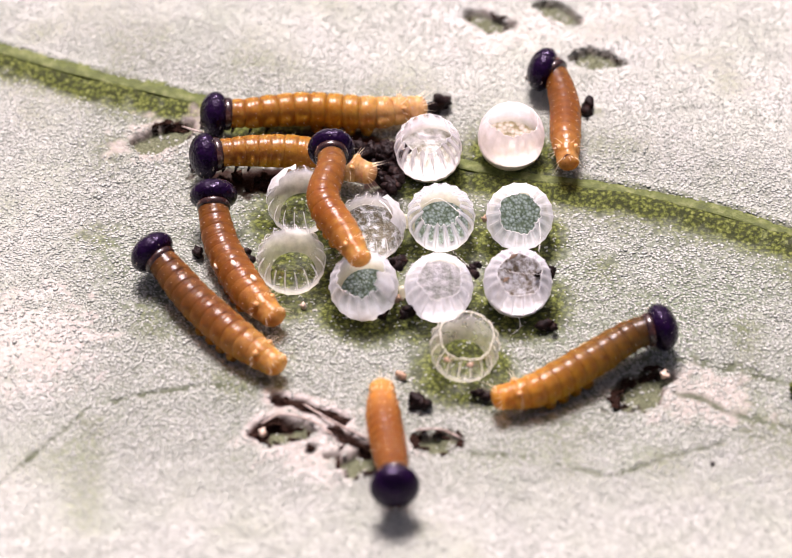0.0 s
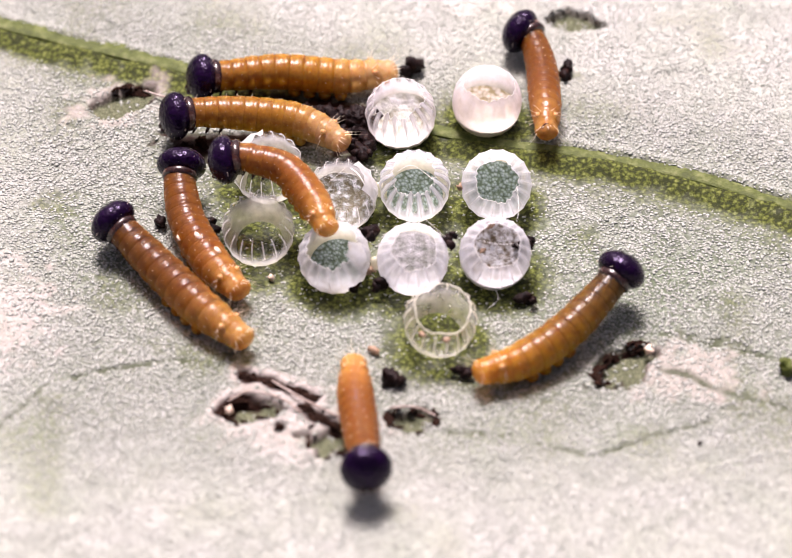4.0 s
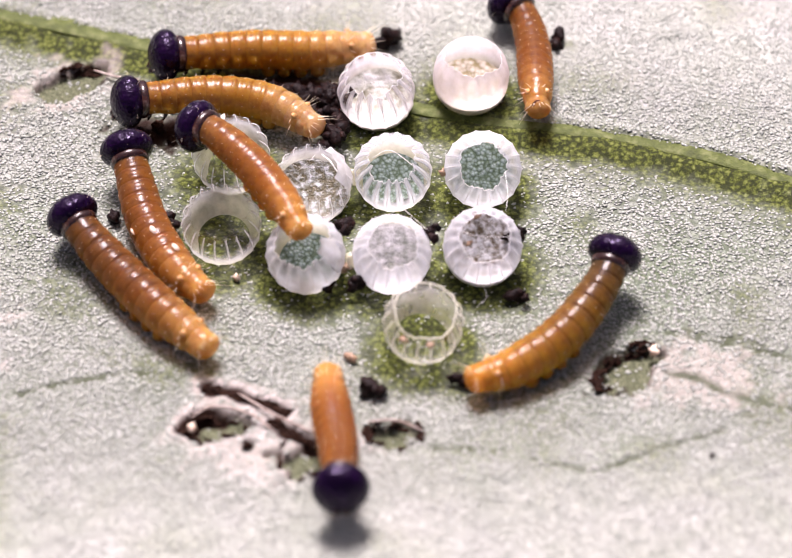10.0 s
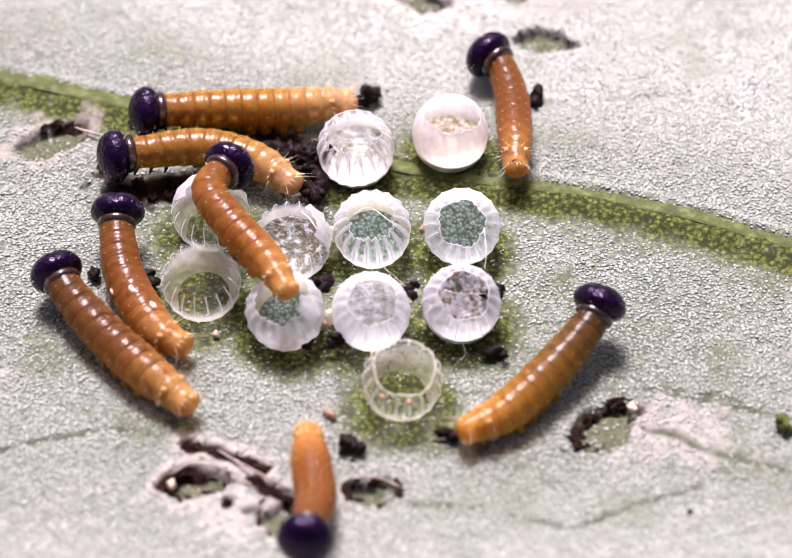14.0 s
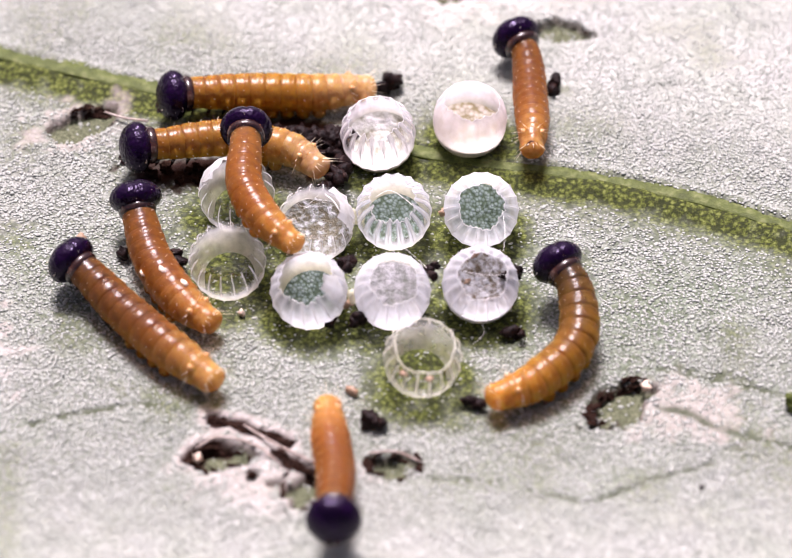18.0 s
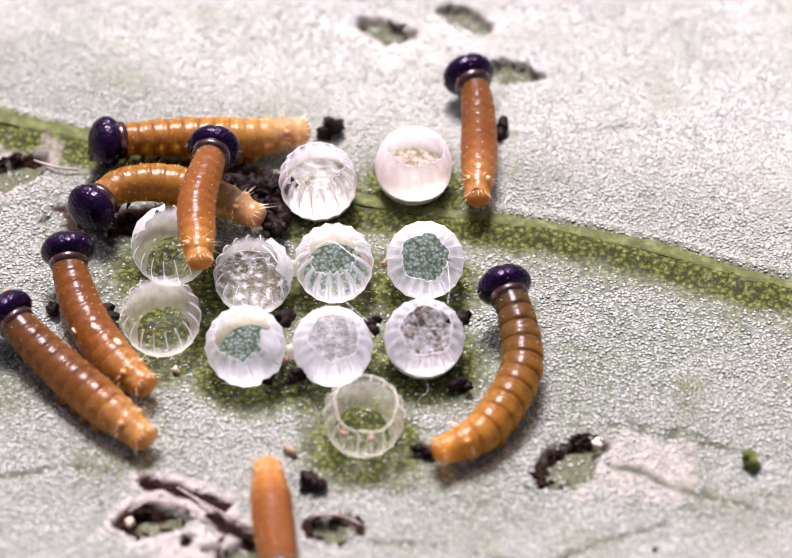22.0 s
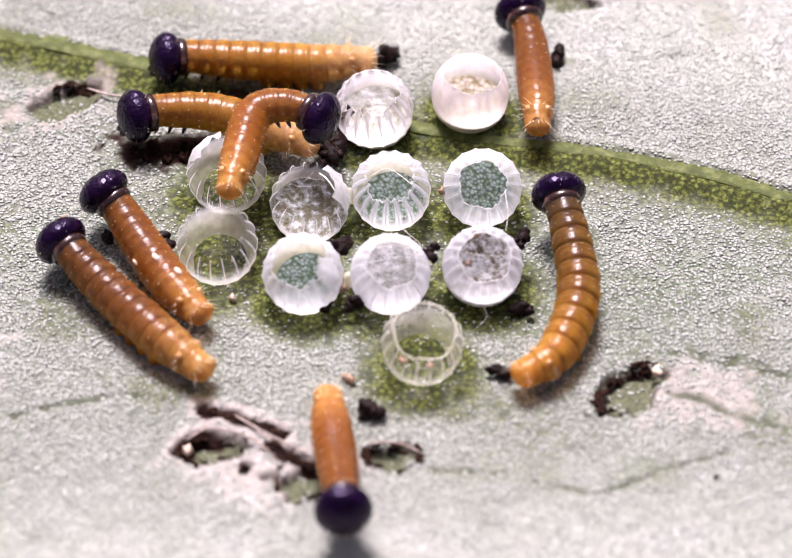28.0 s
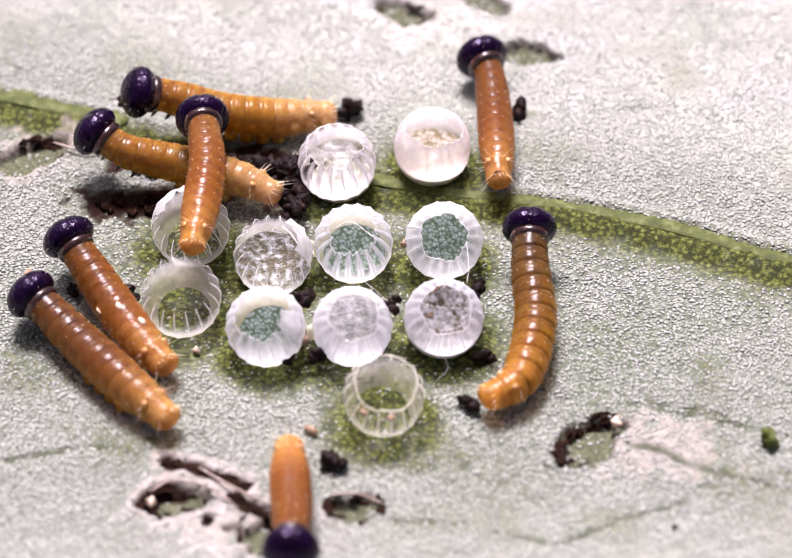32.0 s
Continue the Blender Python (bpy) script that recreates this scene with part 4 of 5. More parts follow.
def ring_mesh(i, r):
    """One swollen body ring with a finer fold across it; the tail ring closes blunt and square."""
    half, n, sides = 0.176, 25, 30
    nxt, prv = RINGS[min(i + 1, 11)], RINGS[max(i - 1, 0)]
    vs, fs = [], []
    for k in range(n):
        u = -1 + 2 * k / (n - 1)
        rr = r + (nxt - r) * 0.8 * max(u, 0) + (prv - r) * 0.8 * max(-u, 0)
        back = i == 0 and u < 0
        swell = 1.0 - 0.050 * u * u - 0.155 * abs(u) ** 5
        fold = 0.013 * math.exp(-((u - 0.28) / 0.10) ** 2) + 0.008 * math.exp(-((u + 0.30) / 0.08) ** 2)
        if back:
            swell, fold = max(0.03, 1 - abs(u) ** 2.5) ** (1 / 2.5), 0.0
        for j in range(sides):
            a = 2 * math.pi * j / sides
            c, z = math.cos(a), math.sin(a)
            g = swell - fold * (0.5 + 0.5 * abs(z)) - 0.02 * math.exp(-((z + 0.25) / 0.12) ** 2)
            if back:  # broader across, lower in the middle
                g *= 1 + 0.10 * abs(c) ** 4
            q = Vector((u * half, rr * g * c, rr * g * z * (0.86 if z < 0 else 1.0)))
            k2 = (3.2, 2.6, 1.8)[i] if i < 3 else 1.0
            w = 1 + k2 * 0.022 * noise.noise(q * 6.0 + Vector((i * 5.0, 0, 0))) + 0.014 * noise.noise(q * 15.0 + Vector((i * 3.0, 4, 0)))
            vs.append(Vector((q.x * (1.1 if back else 1.0), q.y * w, q.z * w)) * U)
    for k in range(n - 1):
        for j in range(sides):
            q = (j + 1) % sides
            fs.append((k * sides + j, k * sides + q, (k + 1) * sides + q, (k + 1) * sides + j))
    if i == 0:
        fs.append(tuple(reversed(range(sides))))
    return vs, [tuple(reversed(f)) for f in fs]


def build_caterpillar():
    root = thing("caterpillar", "", "caterpillar", at(0, 0, 0), "freshly hatched caterpillars")
    rng = random.Random(12)
    for i, r in enumerate(RINGS):
        vs, fs = ring_mesh(i, r)
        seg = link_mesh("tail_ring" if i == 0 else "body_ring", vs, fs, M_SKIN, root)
        seg["ring"] = i
        if i > 0:
            gv, gf = lathe([(-SPACE * 0.60, r * 0.34), (-SPACE * 0.25, r * 0.42), (SPACE * 0.25, r * 0.42), (SPACE * 0.60, r * 0.34)], 16)
            gut = link_mesh("gut", gv, gf, M_GUT, seg, "dark gut showing through the skin")
            gut.matrix_basis = at(0, 0, 0.06)
        # setae on small pale tubercles
        hv, hf = [], []
        for k in range(8 if i > 1 else 11):
            a = radians(-12 + 204 * (k + rng.uniform(-0.2, 0.2)) / (7 if i > 1 else 10))
            x = rng.uniform(-0.03, 0.03) - (0.10 if i == 0 else 0)
            out = Vector((0, math.cos(a), math.sin(a)))
            b = Vector((x, 0, 0)) + out * r * 0.955
            hair(hv, hf, b - out * 0.012, b + out * 0.020, 0.013)
            ln = rng.uniform(0.03, 0.085) if i > 1 else rng.uniform(0.16, 0.34)
            d = (out + Vector((-0.35 if i else -1.3, 0, 0))).normalized()
            hair(hv, hf, b, b + d * ln + Vector((0, 0, -0.03 if i < 2 else 0)), 0.0032 if i > 1 else 0.0050)
        link_mesh("setae", hv, hf, M_HAIR, seg, "short pale bristles", "stuff")
        if i == 0:
            pv, pf = lump(0.105, 71, 2, (0.9, 1.1, 0.25), 0.25)
            plate = link_mesh("tail_plate", pv, pf, M_PLATE, seg, "reddish-brown glossy plate over the tail")
            plate.matrix_basis = at(-0.115, 0, r * 0.66, 0, -46, 0)
        if i == 1:
            for sgn in (-1, 1):
                kv, kf = lump(0.052, 75 + sgn, 2, (1.0, 1.0, 0.75), 0.2)
                knob = link_mesh("tubercle", kv, kf, M_KNOB, seg, "pale rounded knob")
                knob.matrix_basis = at(-0.02, sgn * r * 0.60, r * 0.72)
        if i in (3, 4, 5, 6):
            for sgn in (-1, 1):
                lv, lf = lathe([(-0.04, 0.07), (0.03, 0.108), (0.09, 0.10), (0.125, 0.06)], 12)
                leg = link_mesh("proleg", lv, lf, M_SKIN, seg)
                leg.matrix_basis = at(0, sgn * 0.15, -r * 0.70, 0, 90, 0)
        if i in (9, 10, 11):
            for sgn in (-1, 1):
                lv, lf = lathe([(-0.02, 0.035), (0.07, 0.03), (0.15, 0.012)], 8)
                leg = link_mesh("leg", lv, lf, M_COLLAR, seg)
                leg.matrix_basis = at(0.02, sgn * 0.12, -r * 0.75, 0, 75, 0)
    # neck collar and head
    prof = [(-0.10, 0.20), (-0.085, 0.262), (-0.06, 0.284), (-0.02, 0.292), (0.02, 0.288), (0.045, 0.27), (0.06, 0.22)]
    vs, fs = lathe(prof, 28)
    collar = link_mesh("collar", vs, fs, M_COLLAR, root, "shiny dark brown neck plate")
    vs, fs = lathe([(0.03, 0.20), (0.04, 0.262), (0.07, 0.278), (0.10, 0.272), (0.13, 0.20)], 26)
    link_mesh("neck_fold", vs, fs, M_NECK, collar, "pale pinkish fold of skin behind the head")
    bm = bmesh.new()
    bmesh.ops.create_uvsphere(bm, u_segments=32, v_segments=20, radius=1.0)
    vs = []
    for v in bm.verts:
        c = v.co
        cleft = 0.055 * math.exp(-(c.y / 0.10) ** 2) * (1 if c.z > -0.2 else 0.3)
        k = 1 - cleft
        back = 0.78 if c.x < 0 else 1.0
        vs.append(Vector((c.x * 0.285 * back * k, c.y * 0.405 * k, (c.z * 0.395 - 0.02) * k)) * U)
    fs = [tuple(q.index for q in f.verts) for f in bm.faces]
    bm.free()
    head = link_mesh("head", vs, fs, M_HEAD, root, "glossy purple-black rounded head")
    hv, hf = [], []
    for k in range(14):
        a, e = rng.uniform(0, 2 * math.pi), rng.uniform(-0.5, 0.9)
        d = Vector((math.sin(e), math.cos(e) * math.cos(a), math.cos(e) * math.sin(a)))
        b = Vector((d.x * 0.27, d.y * 0.39, d.z * 0.37 - 0.02))
        hair(hv, hf, b, b + d * rng.uniform(0.05, 0.10), 0.003)
    link_mesh("setae", hv, hf, M_HAIR, head, "sparse pale bristles", "stuff")
    for s in (-1, 1):
        jv, jf = lathe([(-0.03, 0.05), (0.03, 0.055), (0.08, 0.02)], 10)
        jaw = link_mesh("mandible", jv, jf, M_COLLAR, head)
        jaw.matrix_basis = at(0.20, s * 0.06, -0.25, 0, 40, s * 12)
    return root


def link_then_free(name, vs, fs, mat):
    ob = link_mesh(name, vs, fs, mat)
    me = ob.data
    bpy.data.objects.remove(ob)
    return me


M_PLATE = plain("tail_plate", [(0.3, (0.030, 0.008, 0.003)), (0.7, (0.075, 0.022, 0.006))], 8.0, 0.75, 0.08, (0.4, 0.02))
M_KNOB = plain("pale_knob", [(0.3, (0.50, 0.25, 0.075)), (0.7, (0.42, 0.19, 0.05))], 8.0, 0.35, 0.5, (0.4, 0.02), 0.3)
M_NECK = plain("neck_skin", [(0.3, (0.20, 0.09, 0.06)), (0.7, (0.10, 0.04, 0.025))], 9.0, 0.35, 0.4, (0.4, 0.02), 0.2)
M_SKIN = skin_material()
M_GUT = gut_material()
TINTS = {  # tail, middle, front, and how dark the gut shows along the back
    "amber": ((0.88, 0.60, 0.26), (0.68, 0.36, 0.018), (0.52, 0.25, 0.020), 0.45),
    "peach": ((0.80, 0.44, 0.09), (0.64, 0.25, 0.010), (0.46, 0.20, 0.022), 0.70),
    "orange": ((0.78, 0.42, 0.09), (0.55, 0.21, 0.008), (0.38, 0.15, 0.008), 0.80),
    "brown": ((0.80, 0.48, 0.12), (0.52, 0.225, 0.008), (0.27, 0.115, 0.008), 1.0),
    "golden": ((0.80, 0.40, 0.05), (0.64, 0.34, 0.010), (0.16, 0.088, 0.006), 0.85),
}
MASTER = build_caterpillar()


def tint(root, kind, gain=1.0):
    tail, mid, front = (Vector(c) for c in TINTS[kind][:3])
    dark = TINTS[kind][3]
    for ob in root.children:
        if "ring" in ob:
            s = ob["ring"] / (len(RINGS) - 1)
            c = tail.lerp(mid, s * 2.5) if s < 0.4 else mid.lerp(front, (s - 0.4) / 0.6)
            for o in (ob, *ob.children_recursive):
                o.color = (min(0.95, c.x * gain * 0.88), min(0.9, c.y * gain * 0.86), c.z * gain + 0.006, dark * min(1.0, 0.35 + 1.6 * s))


def caterpillar(label, kind, gain=1.0, plate=False, girth=1.0):
    root = copy_thing(MASTER, at(0, 0, 0))
    tagged(root, label)
    tint(root, kind, gain)
    for o in root.children:
        if "ring" in o:
            o.scale = (1.0, girth, girth)
    if not plate:
        for o in list(root.children_recursive):
            if o.name.startswith("tail_plate"):
                bpy.data.objects.remove(o)
    return root


CAT = {
    "A": caterpillar("amber caterpillar with dark head lying behind the eggs", "amber", 1.0),
    "B": caterpillar("amber caterpillar with dark head beside the frass heap", "amber", 0.92, girth=0.96),
    "C": caterpillar("orange-brown caterpillar with a pale flake on its back", "orange", 1.0),
    "D": caterpillar("brown caterpillar with glossy back lying on the felt", "brown", 1.05, girth=1.03),
    "E": caterpillar("orange caterpillar crawling over the egg shells", "peach", 1.0, girth=0.90),
    "F": caterpillar("brown and amber caterpillar rearing its head by the eggs", "golden", 1.05),
    "G": caterpillar("orange caterpillar with its dark head raised off the leaf", "orange", 1.1, girth=0.93),
    "H": caterpillar("orange-brown caterpillar stretched across the green vein", "orange", 0.95, True, 0.87),
}
for spare in (*MASTER.children_recursive, MASTER):
    bpy.data.objects.remove(spare)

# pale flakes stuck to one caterpillar's back
flake_v, flake_f = lump(0.075, 61, 1, (1.2, 0.7, 0.35), 0.5)
for ring, side, up in ((5, 0.06, 0.30), (6, 0.27, 0.12), (3, -0.08, 0.29)):
    host = next(o for o in CAT["C"].children if "ring" in o and o["ring"] == ring)
    share("flake", link_then_free("flake", flake_v, flake_f, M_FLAKE), host, at(0.0, side, up))


# crumbs that the rearing caterpillar drags and nudges about
TAIL_CRUMB = frass(0, 0, 0, 0.105, 121, 5, "dark crumbly frass at a caterpillar's tail", chain=0.5)
EDGE_CRUMB = frass(0, 0, 0, 0.11, 13, 4, "dark frass pellet hanging from an egg shell")
LEAF_CRUMB = frass(0, 0, 0, 0.12, 8, 2, "dark frass pellet lying on the leaf felt")

SPINES = {}


def bend(who, t, *spine):
    """Lay a caterpillar's axis, tail to head, through these places at t seconds."""
    SPINES.setdefault(who, []).append((t, spine))


def crawl(who):
    """Key every ring, the collar and the head along the bent axis."""
    root = CAT[who]
    kids = list(root.children)
    rings = sorted((o for o in kids if "ring" in o), key=lambda o: o["ring"])
    rings += [next(o for o in kids if o.name.startswith("collar")), next(o for o in kids if o.name.startswith("head"))]
    keys = {o: [] for o in rings}
    for t, spine in SPINES[who]:
        line = smooth_curve(spine, 14)
        run = [0.0]
        for a, b in zip(line[:-1], line[1:]):
            run.append(run[-1] + (b - a).length)
        # the head's centre closes the axis; rings share the rest evenly
        total = run[-1]
        marks = [0.10 + (total - 0.10 - 0.36) * k / 11 for k in range(12)] + [total - 0.20, total - 0.02]
        for o, s in zip(rings, marks):
            spots = []
            for q in (s - 0.09, s, s + 0.09):
                q2 = min(max(q, 0.0), total)
                k = next((i for i in range(1, len(run)) if run[i] >= q2), len(run) - 1)
                f = (q2 - run[k - 1]) / max(1e-9, run[k] - run[k - 1])
                spots.append(line[k - 1].lerp(line[k], f))
            x = (spots[2] - spots[0]).normalized()
            y = Vector((0, 0, 1)).cross(x).normalized()
            z = x.cross(y)
            m = Matrix((x, y, z)).transposed().to_4x4()
            m.translation = spots[1] * U
            keys[o].append((t, m))
    for o in rings:
        walk(o, keys[o])


def motions():
    bend("A", 0, (0.78, 3.69, 0.35), (-0.06, 3.52, 0.35), (-1.29, 3.56, 0.40), (-2.26, 3.40, 0.45), (-2.82, 3.35, 0.50))
    bend("A", 6, (0.75, 3.66, 0.35), (-0.04, 3.52, 0.35), (-1.06, 3.59, 0.40), (-1.95, 3.44, 0.45), (-2.33, 3.36, 0.50))
    bend("A", 13, (0.84, 3.67, 0.35), (-0.16, 3.54, 0.35), (-1.15, 3.49, 0.40), (-1.91, 3.42, 0.45), (-2.30, 3.36, 0.50))
    bend("A", 19, (0.76, 3.70, 0.35), (-0.09, 3.57, 0.35), (-1.09, 3.56, 0.40), (-1.89, 3.50, 0.45), (-2.31, 3.42, 0.50))
    bend("A", 23, (0.68, 3.75, 0.35), (-0.02, 3.61, 0.35), (-1.10, 3.58, 0.40), (-1.95, 3.50, 0.45), (-2.29, 3.43, 0.50))
    bend("A", 27, (0.78, 3.62, 0.35), (-0.14, 3.62, 0.35), (-1.21, 3.62, 0.40), (-1.97, 3.62, 0.45), (-2.31, 3.60, 0.50))
    bend("A", 28, (0.86, 3.72, 0.35), (-0.01, 3.63, 0.35), (-1.07, 3.69, 0.40), (-1.83, 3.74, 0.45), (-2.21, 3.69, 0.50))
    bend("A", 29, (0.79, 3.75, 0.35), (-0.02, 3.69, 0.35), (-0.95, 3.59, 0.45), (-1.64, 3.67, 0.65), (-2.02, 3.78, 0.85))
    bend("A", 30, (0.80, 3.76, 0.35), (0.01, 3.69, 0.35), (-0.78, 3.60, 0.50), (-1.53, 3.62, 0.75), (-1.92, 3.85, 0.95))
    bend("A", 31, (0.80, 3.74, 0.35), (0.03, 3.65, 0.35), (-0.82, 3.62, 0.50), (-1.62, 3.59, 0.75), (-2.07, 3.64, 0.95))
    bend("A", 32, (0.81, 3.71, 0.35), (0.08, 3.62, 0.35), (-0.76, 3.59, 0.50), (-1.55, 3.68, 0.75), (-2.08, 3.64, 0.95))
    bend("B", 0, (-0.10, 1.87, 0.40), (-0.71, 2.08, 0.45), (-1.36, 2.31, 0.50), (-2.23, 2.29, 0.55), (-2.96, 2.14, 0.60))
    bend("B", 0.5, (-0.08, 1.86, 0.40), (-0.66, 2.07, 0.45), (-1.27, 2.27, 0.50), (-1.97, 2.28, 0.55), (-2.60, 2.16, 0.60))
    bend("B", 1, (-0.07, 1.86, 0.40), (-0.68, 2.06, 0.45), (-1.27, 2.27, 0.50), (-1.98, 2.29, 0.55), (-2.61, 2.16, 0.60))
    bend("B", 1.5, (-0.09, 1.85, 0.40), (-0.70, 2.08, 0.45), (-1.31, 2.33, 0.50), (-2.05, 2.33, 0.55), (-2.70, 2.16, 0.60))
    bend("B", 2, (-0.11, 1.74, 0.40), (-0.76, 2.27, 0.45), (-1.62, 2.41, 0.50), (-2.57, 2.35, 0.55), (-3.24, 2.09, 0.60))
    bend("B", 3.5, (-0.06, 1.82, 0.40), (-0.74, 2.27, 0.45), (-1.58, 2.40, 0.50), (-2.34, 2.40, 0.55), (-2.83, 2.30, 0.60))
    bend("B", 6, (-0.09, 1.76, 0.40), (-0.81, 2.28, 0.45), (-1.69, 2.44, 0.50), (-2.40, 2.27, 0.55), (-2.84, 2.06, 0.60))
    bend("B", 9, (-0.04, 1.75, 0.40), (-0.77, 2.29, 0.45), (-1.63, 2.43, 0.50), (-2.40, 2.33, 0.55), (-2.88, 2.22, 0.60))
    bend("B", 11, (-0.02, 1.75, 0.40), (-0.65, 2.21, 0.45), (-1.47, 2.40, 0.50), (-2.28, 2.31, 0.55), (-2.80, 2.22, 0.60))
    bend("B", 13, (-0.06, 1.69, 0.40), (-0.69, 2.21, 0.45), (-1.45, 2.45, 0.50), (-2.35, 2.37, 0.55), (-2.81, 2.29, 0.60))
    bend("B", 15, (-0.04, 1.83, 0.40), (-0.61, 2.31, 0.45), (-1.39, 2.55, 0.50), (-2.15, 2.40, 0.55), (-2.69, 2.24, 0.60))
    bend("B", 18, (-0.01, 1.75, 0.40), (-0.52, 2.16, 0.45), (-1.45, 2.36, 0.50), (-2.39, 2.20, 0.55), (-2.85, 2.10, 0.60))
    bend("B", 19, (-0.02, 1.72, 0.40), (-0.55, 2.24, 0.45), (-1.38, 2.42, 0.50), (-2.37, 2.39, 0.55), (-2.87, 2.44, 0.60))
    bend("B", 20, (-0.02, 1.78, 0.40), (-0.61, 2.29, 0.45), (-1.43, 2.43, 0.50), (-2.18, 2.34, 0.55), (-2.74, 2.08, 0.60))
    bend("B", 21, (-0.03, 1.76, 0.40), (-0.61, 2.21, 0.45), (-1.35, 2.34, 0.50), (-1.93, 2.25, 0.55), (-2.31, 1.93, 0.60))
    bend("B", 22, (-0.02, 1.79, 0.40), (-0.62, 2.14, 0.45), (-1.37, 2.44, 0.50), (-2.05, 2.34, 0.55), (-2.48, 1.83, 0.60))
    bend("B", 23, (-0.07, 1.89, 0.40), (-0.49, 2.01, 0.45), (-1.32, 2.37, 0.50), (-2.23, 2.33, 0.55), (-2.78, 2.15, 0.60))
    bend("B", 24, (-0.04, 1.81, 0.40), (-0.57, 2.16, 0.45), (-1.50, 2.46, 0.50), (-2.26, 2.36, 0.55), (-2.78, 2.49, 0.60))
    bend("B", 24.5, (-0.05, 1.77, 0.40), (-0.58, 2.17, 0.45), (-1.43, 2.47, 0.50), (-2.19, 2.37, 0.55), (-2.73, 2.26, 0.60))
    bend("B", 26.5, (-0.04, 1.85, 0.40), (-0.53, 2.14, 0.45), (-1.36, 2.45, 0.50), (-2.12, 2.52, 0.55), (-2.61, 2.54, 0.60))
    bend("B", 27, (-0.04, 1.81, 0.40), (-0.53, 2.10, 0.45), (-1.35, 2.52, 0.50), (-2.11, 2.54, 0.55), (-2.62, 2.59, 0.60))
    bend("B", 28, (-0.03, 1.75, 0.40), (-0.55, 1.99, 0.45), (-1.44, 2.40, 0.50), (-2.19, 2.43, 0.55), (-2.65, 2.30, 0.60))
    bend("B", 29, (-0.04, 1.71, 0.40), (-0.57, 1.95, 0.45), (-1.40, 2.37, 0.50), (-2.32, 2.45, 0.55), (-2.78, 2.44, 0.60))
    bend("B", 30, (-0.01, 1.61, 0.40), (-0.55, 1.98, 0.45), (-1.41, 2.41, 0.50), (-2.18, 2.61, 0.65), (-2.70, 2.55, 0.80))
    bend("B", 31, (-0.02, 1.70, 0.40), (-0.51, 2.06, 0.45), (-1.35, 2.36, 0.50), (-2.18, 2.51, 0.70), (-2.56, 2.70, 0.90))
    bend("B", 32, (-0.05, 1.87, 0.40), (-0.61, 2.17, 0.45), (-1.52, 2.48, 0.50), (-2.26, 2.56, 0.70), (-2.73, 2.83, 0.90))
    bend("C", 0, (-1.67, -1.67, 0.35), (-2.11, -1.05, 0.35), (-2.56, -0.11, 0.40), (-2.74, 0.56, 0.60), (-2.77, 0.96, 0.75))
    bend("C", 6, (-1.71, -1.69, 0.35), (-2.15, -1.07, 0.35), (-2.55, -0.21, 0.40), (-2.70, 0.50, 0.60), (-2.68, 0.89, 0.75))
    bend("C", 11, (-1.67, -1.65, 0.35), (-2.11, -1.13, 0.35), (-2.51, -0.25, 0.40), (-2.73, 0.60, 0.60), (-2.85, 1.03, 0.75))
    bend("C", 13, (-1.68, -1.61, 0.35), (-2.12, -1.19, 0.35), (-2.53, -0.24, 0.40), (-2.66, 0.51, 0.60), (-2.65, 0.95, 0.75))
    bend("C", 18, (-1.65, -1.57, 0.35), (-2.07, -1.13, 0.35), (-2.54, -0.30, 0.40), (-2.77, 0.50, 0.60), (-2.83, 0.79, 0.75))
    bend("C", 20, (-1.64, -1.69, 0.35), (-2.08, -1.17, 0.35), (-2.49, -0.34, 0.40), (-2.68, 0.40, 0.60), (-2.77, 0.83, 0.75))
    bend("C", 23, (-1.63, -1.62, 0.35), (-2.08, -1.08, 0.35), (-2.53, -0.27, 0.40), (-2.76, 0.39, 0.60), (-2.80, 0.78, 0.75))
    bend("C", 24, (-1.63, -1.56, 0.35), (-2.04, -1.08, 0.35), (-2.46, -0.32, 0.40), (-2.73, 0.46, 0.60), (-2.82, 0.80, 0.75))
    bend("C", 26.5, (-1.61, -1.61, 0.35), (-2.02, -1.13, 0.35), (-2.46, -0.49, 0.40), (-2.84, 0.28, 0.60), (-3.06, 0.66, 0.75))
    bend("C", 27, (-1.60, -1.72, 0.35), (-2.04, -1.19, 0.35), (-2.48, -0.45, 0.40), (-2.85, 0.25, 0.60), (-3.13, 0.61, 0.75))
    bend("C", 28, (-1.65, -1.70, 0.35), (-2.05, -1.12, 0.35), (-2.49, -0.33, 0.40), (-2.85, 0.26, 0.60), (-3.07, 0.51, 0.75))
    bend("C", 29, (-1.64, -1.67, 0.35), (-2.05, -1.12, 0.35), (-2.50, -0.30, 0.40), (-2.77, 0.37, 0.60), (-2.86, 0.76, 0.75))
    bend("C", 30, (-1.61, -1.61, 0.35), (-2.03, -1.17, 0.35), (-2.49, -0.33, 0.40), (-2.72, 0.36, 0.60), (-2.86, 0.82, 0.75))
    bend("C", 32, (-1.63, -1.66, 0.35), (-2.04, -1.08, 0.35), (-2.49, -0.27, 0.40), (-2.86, 0.33, 0.60), (-3.08, 0.68, 0.75))
    bend("D", 0, (-1.61, -2.81, 0.35), (-2.29, -2.18, 0.38), (-2.98, -1.35, 0.40), (-3.51, -0.59, 0.50), (-3.77, -0.29, 0.60))
    bend("D", 6, (-1.62, -2.79, 0.35), (-2.24, -2.16, 0.38), (-2.95, -1.23, 0.40), (-3.51, -0.54, 0.50), (-3.75, -0.28, 0.60))
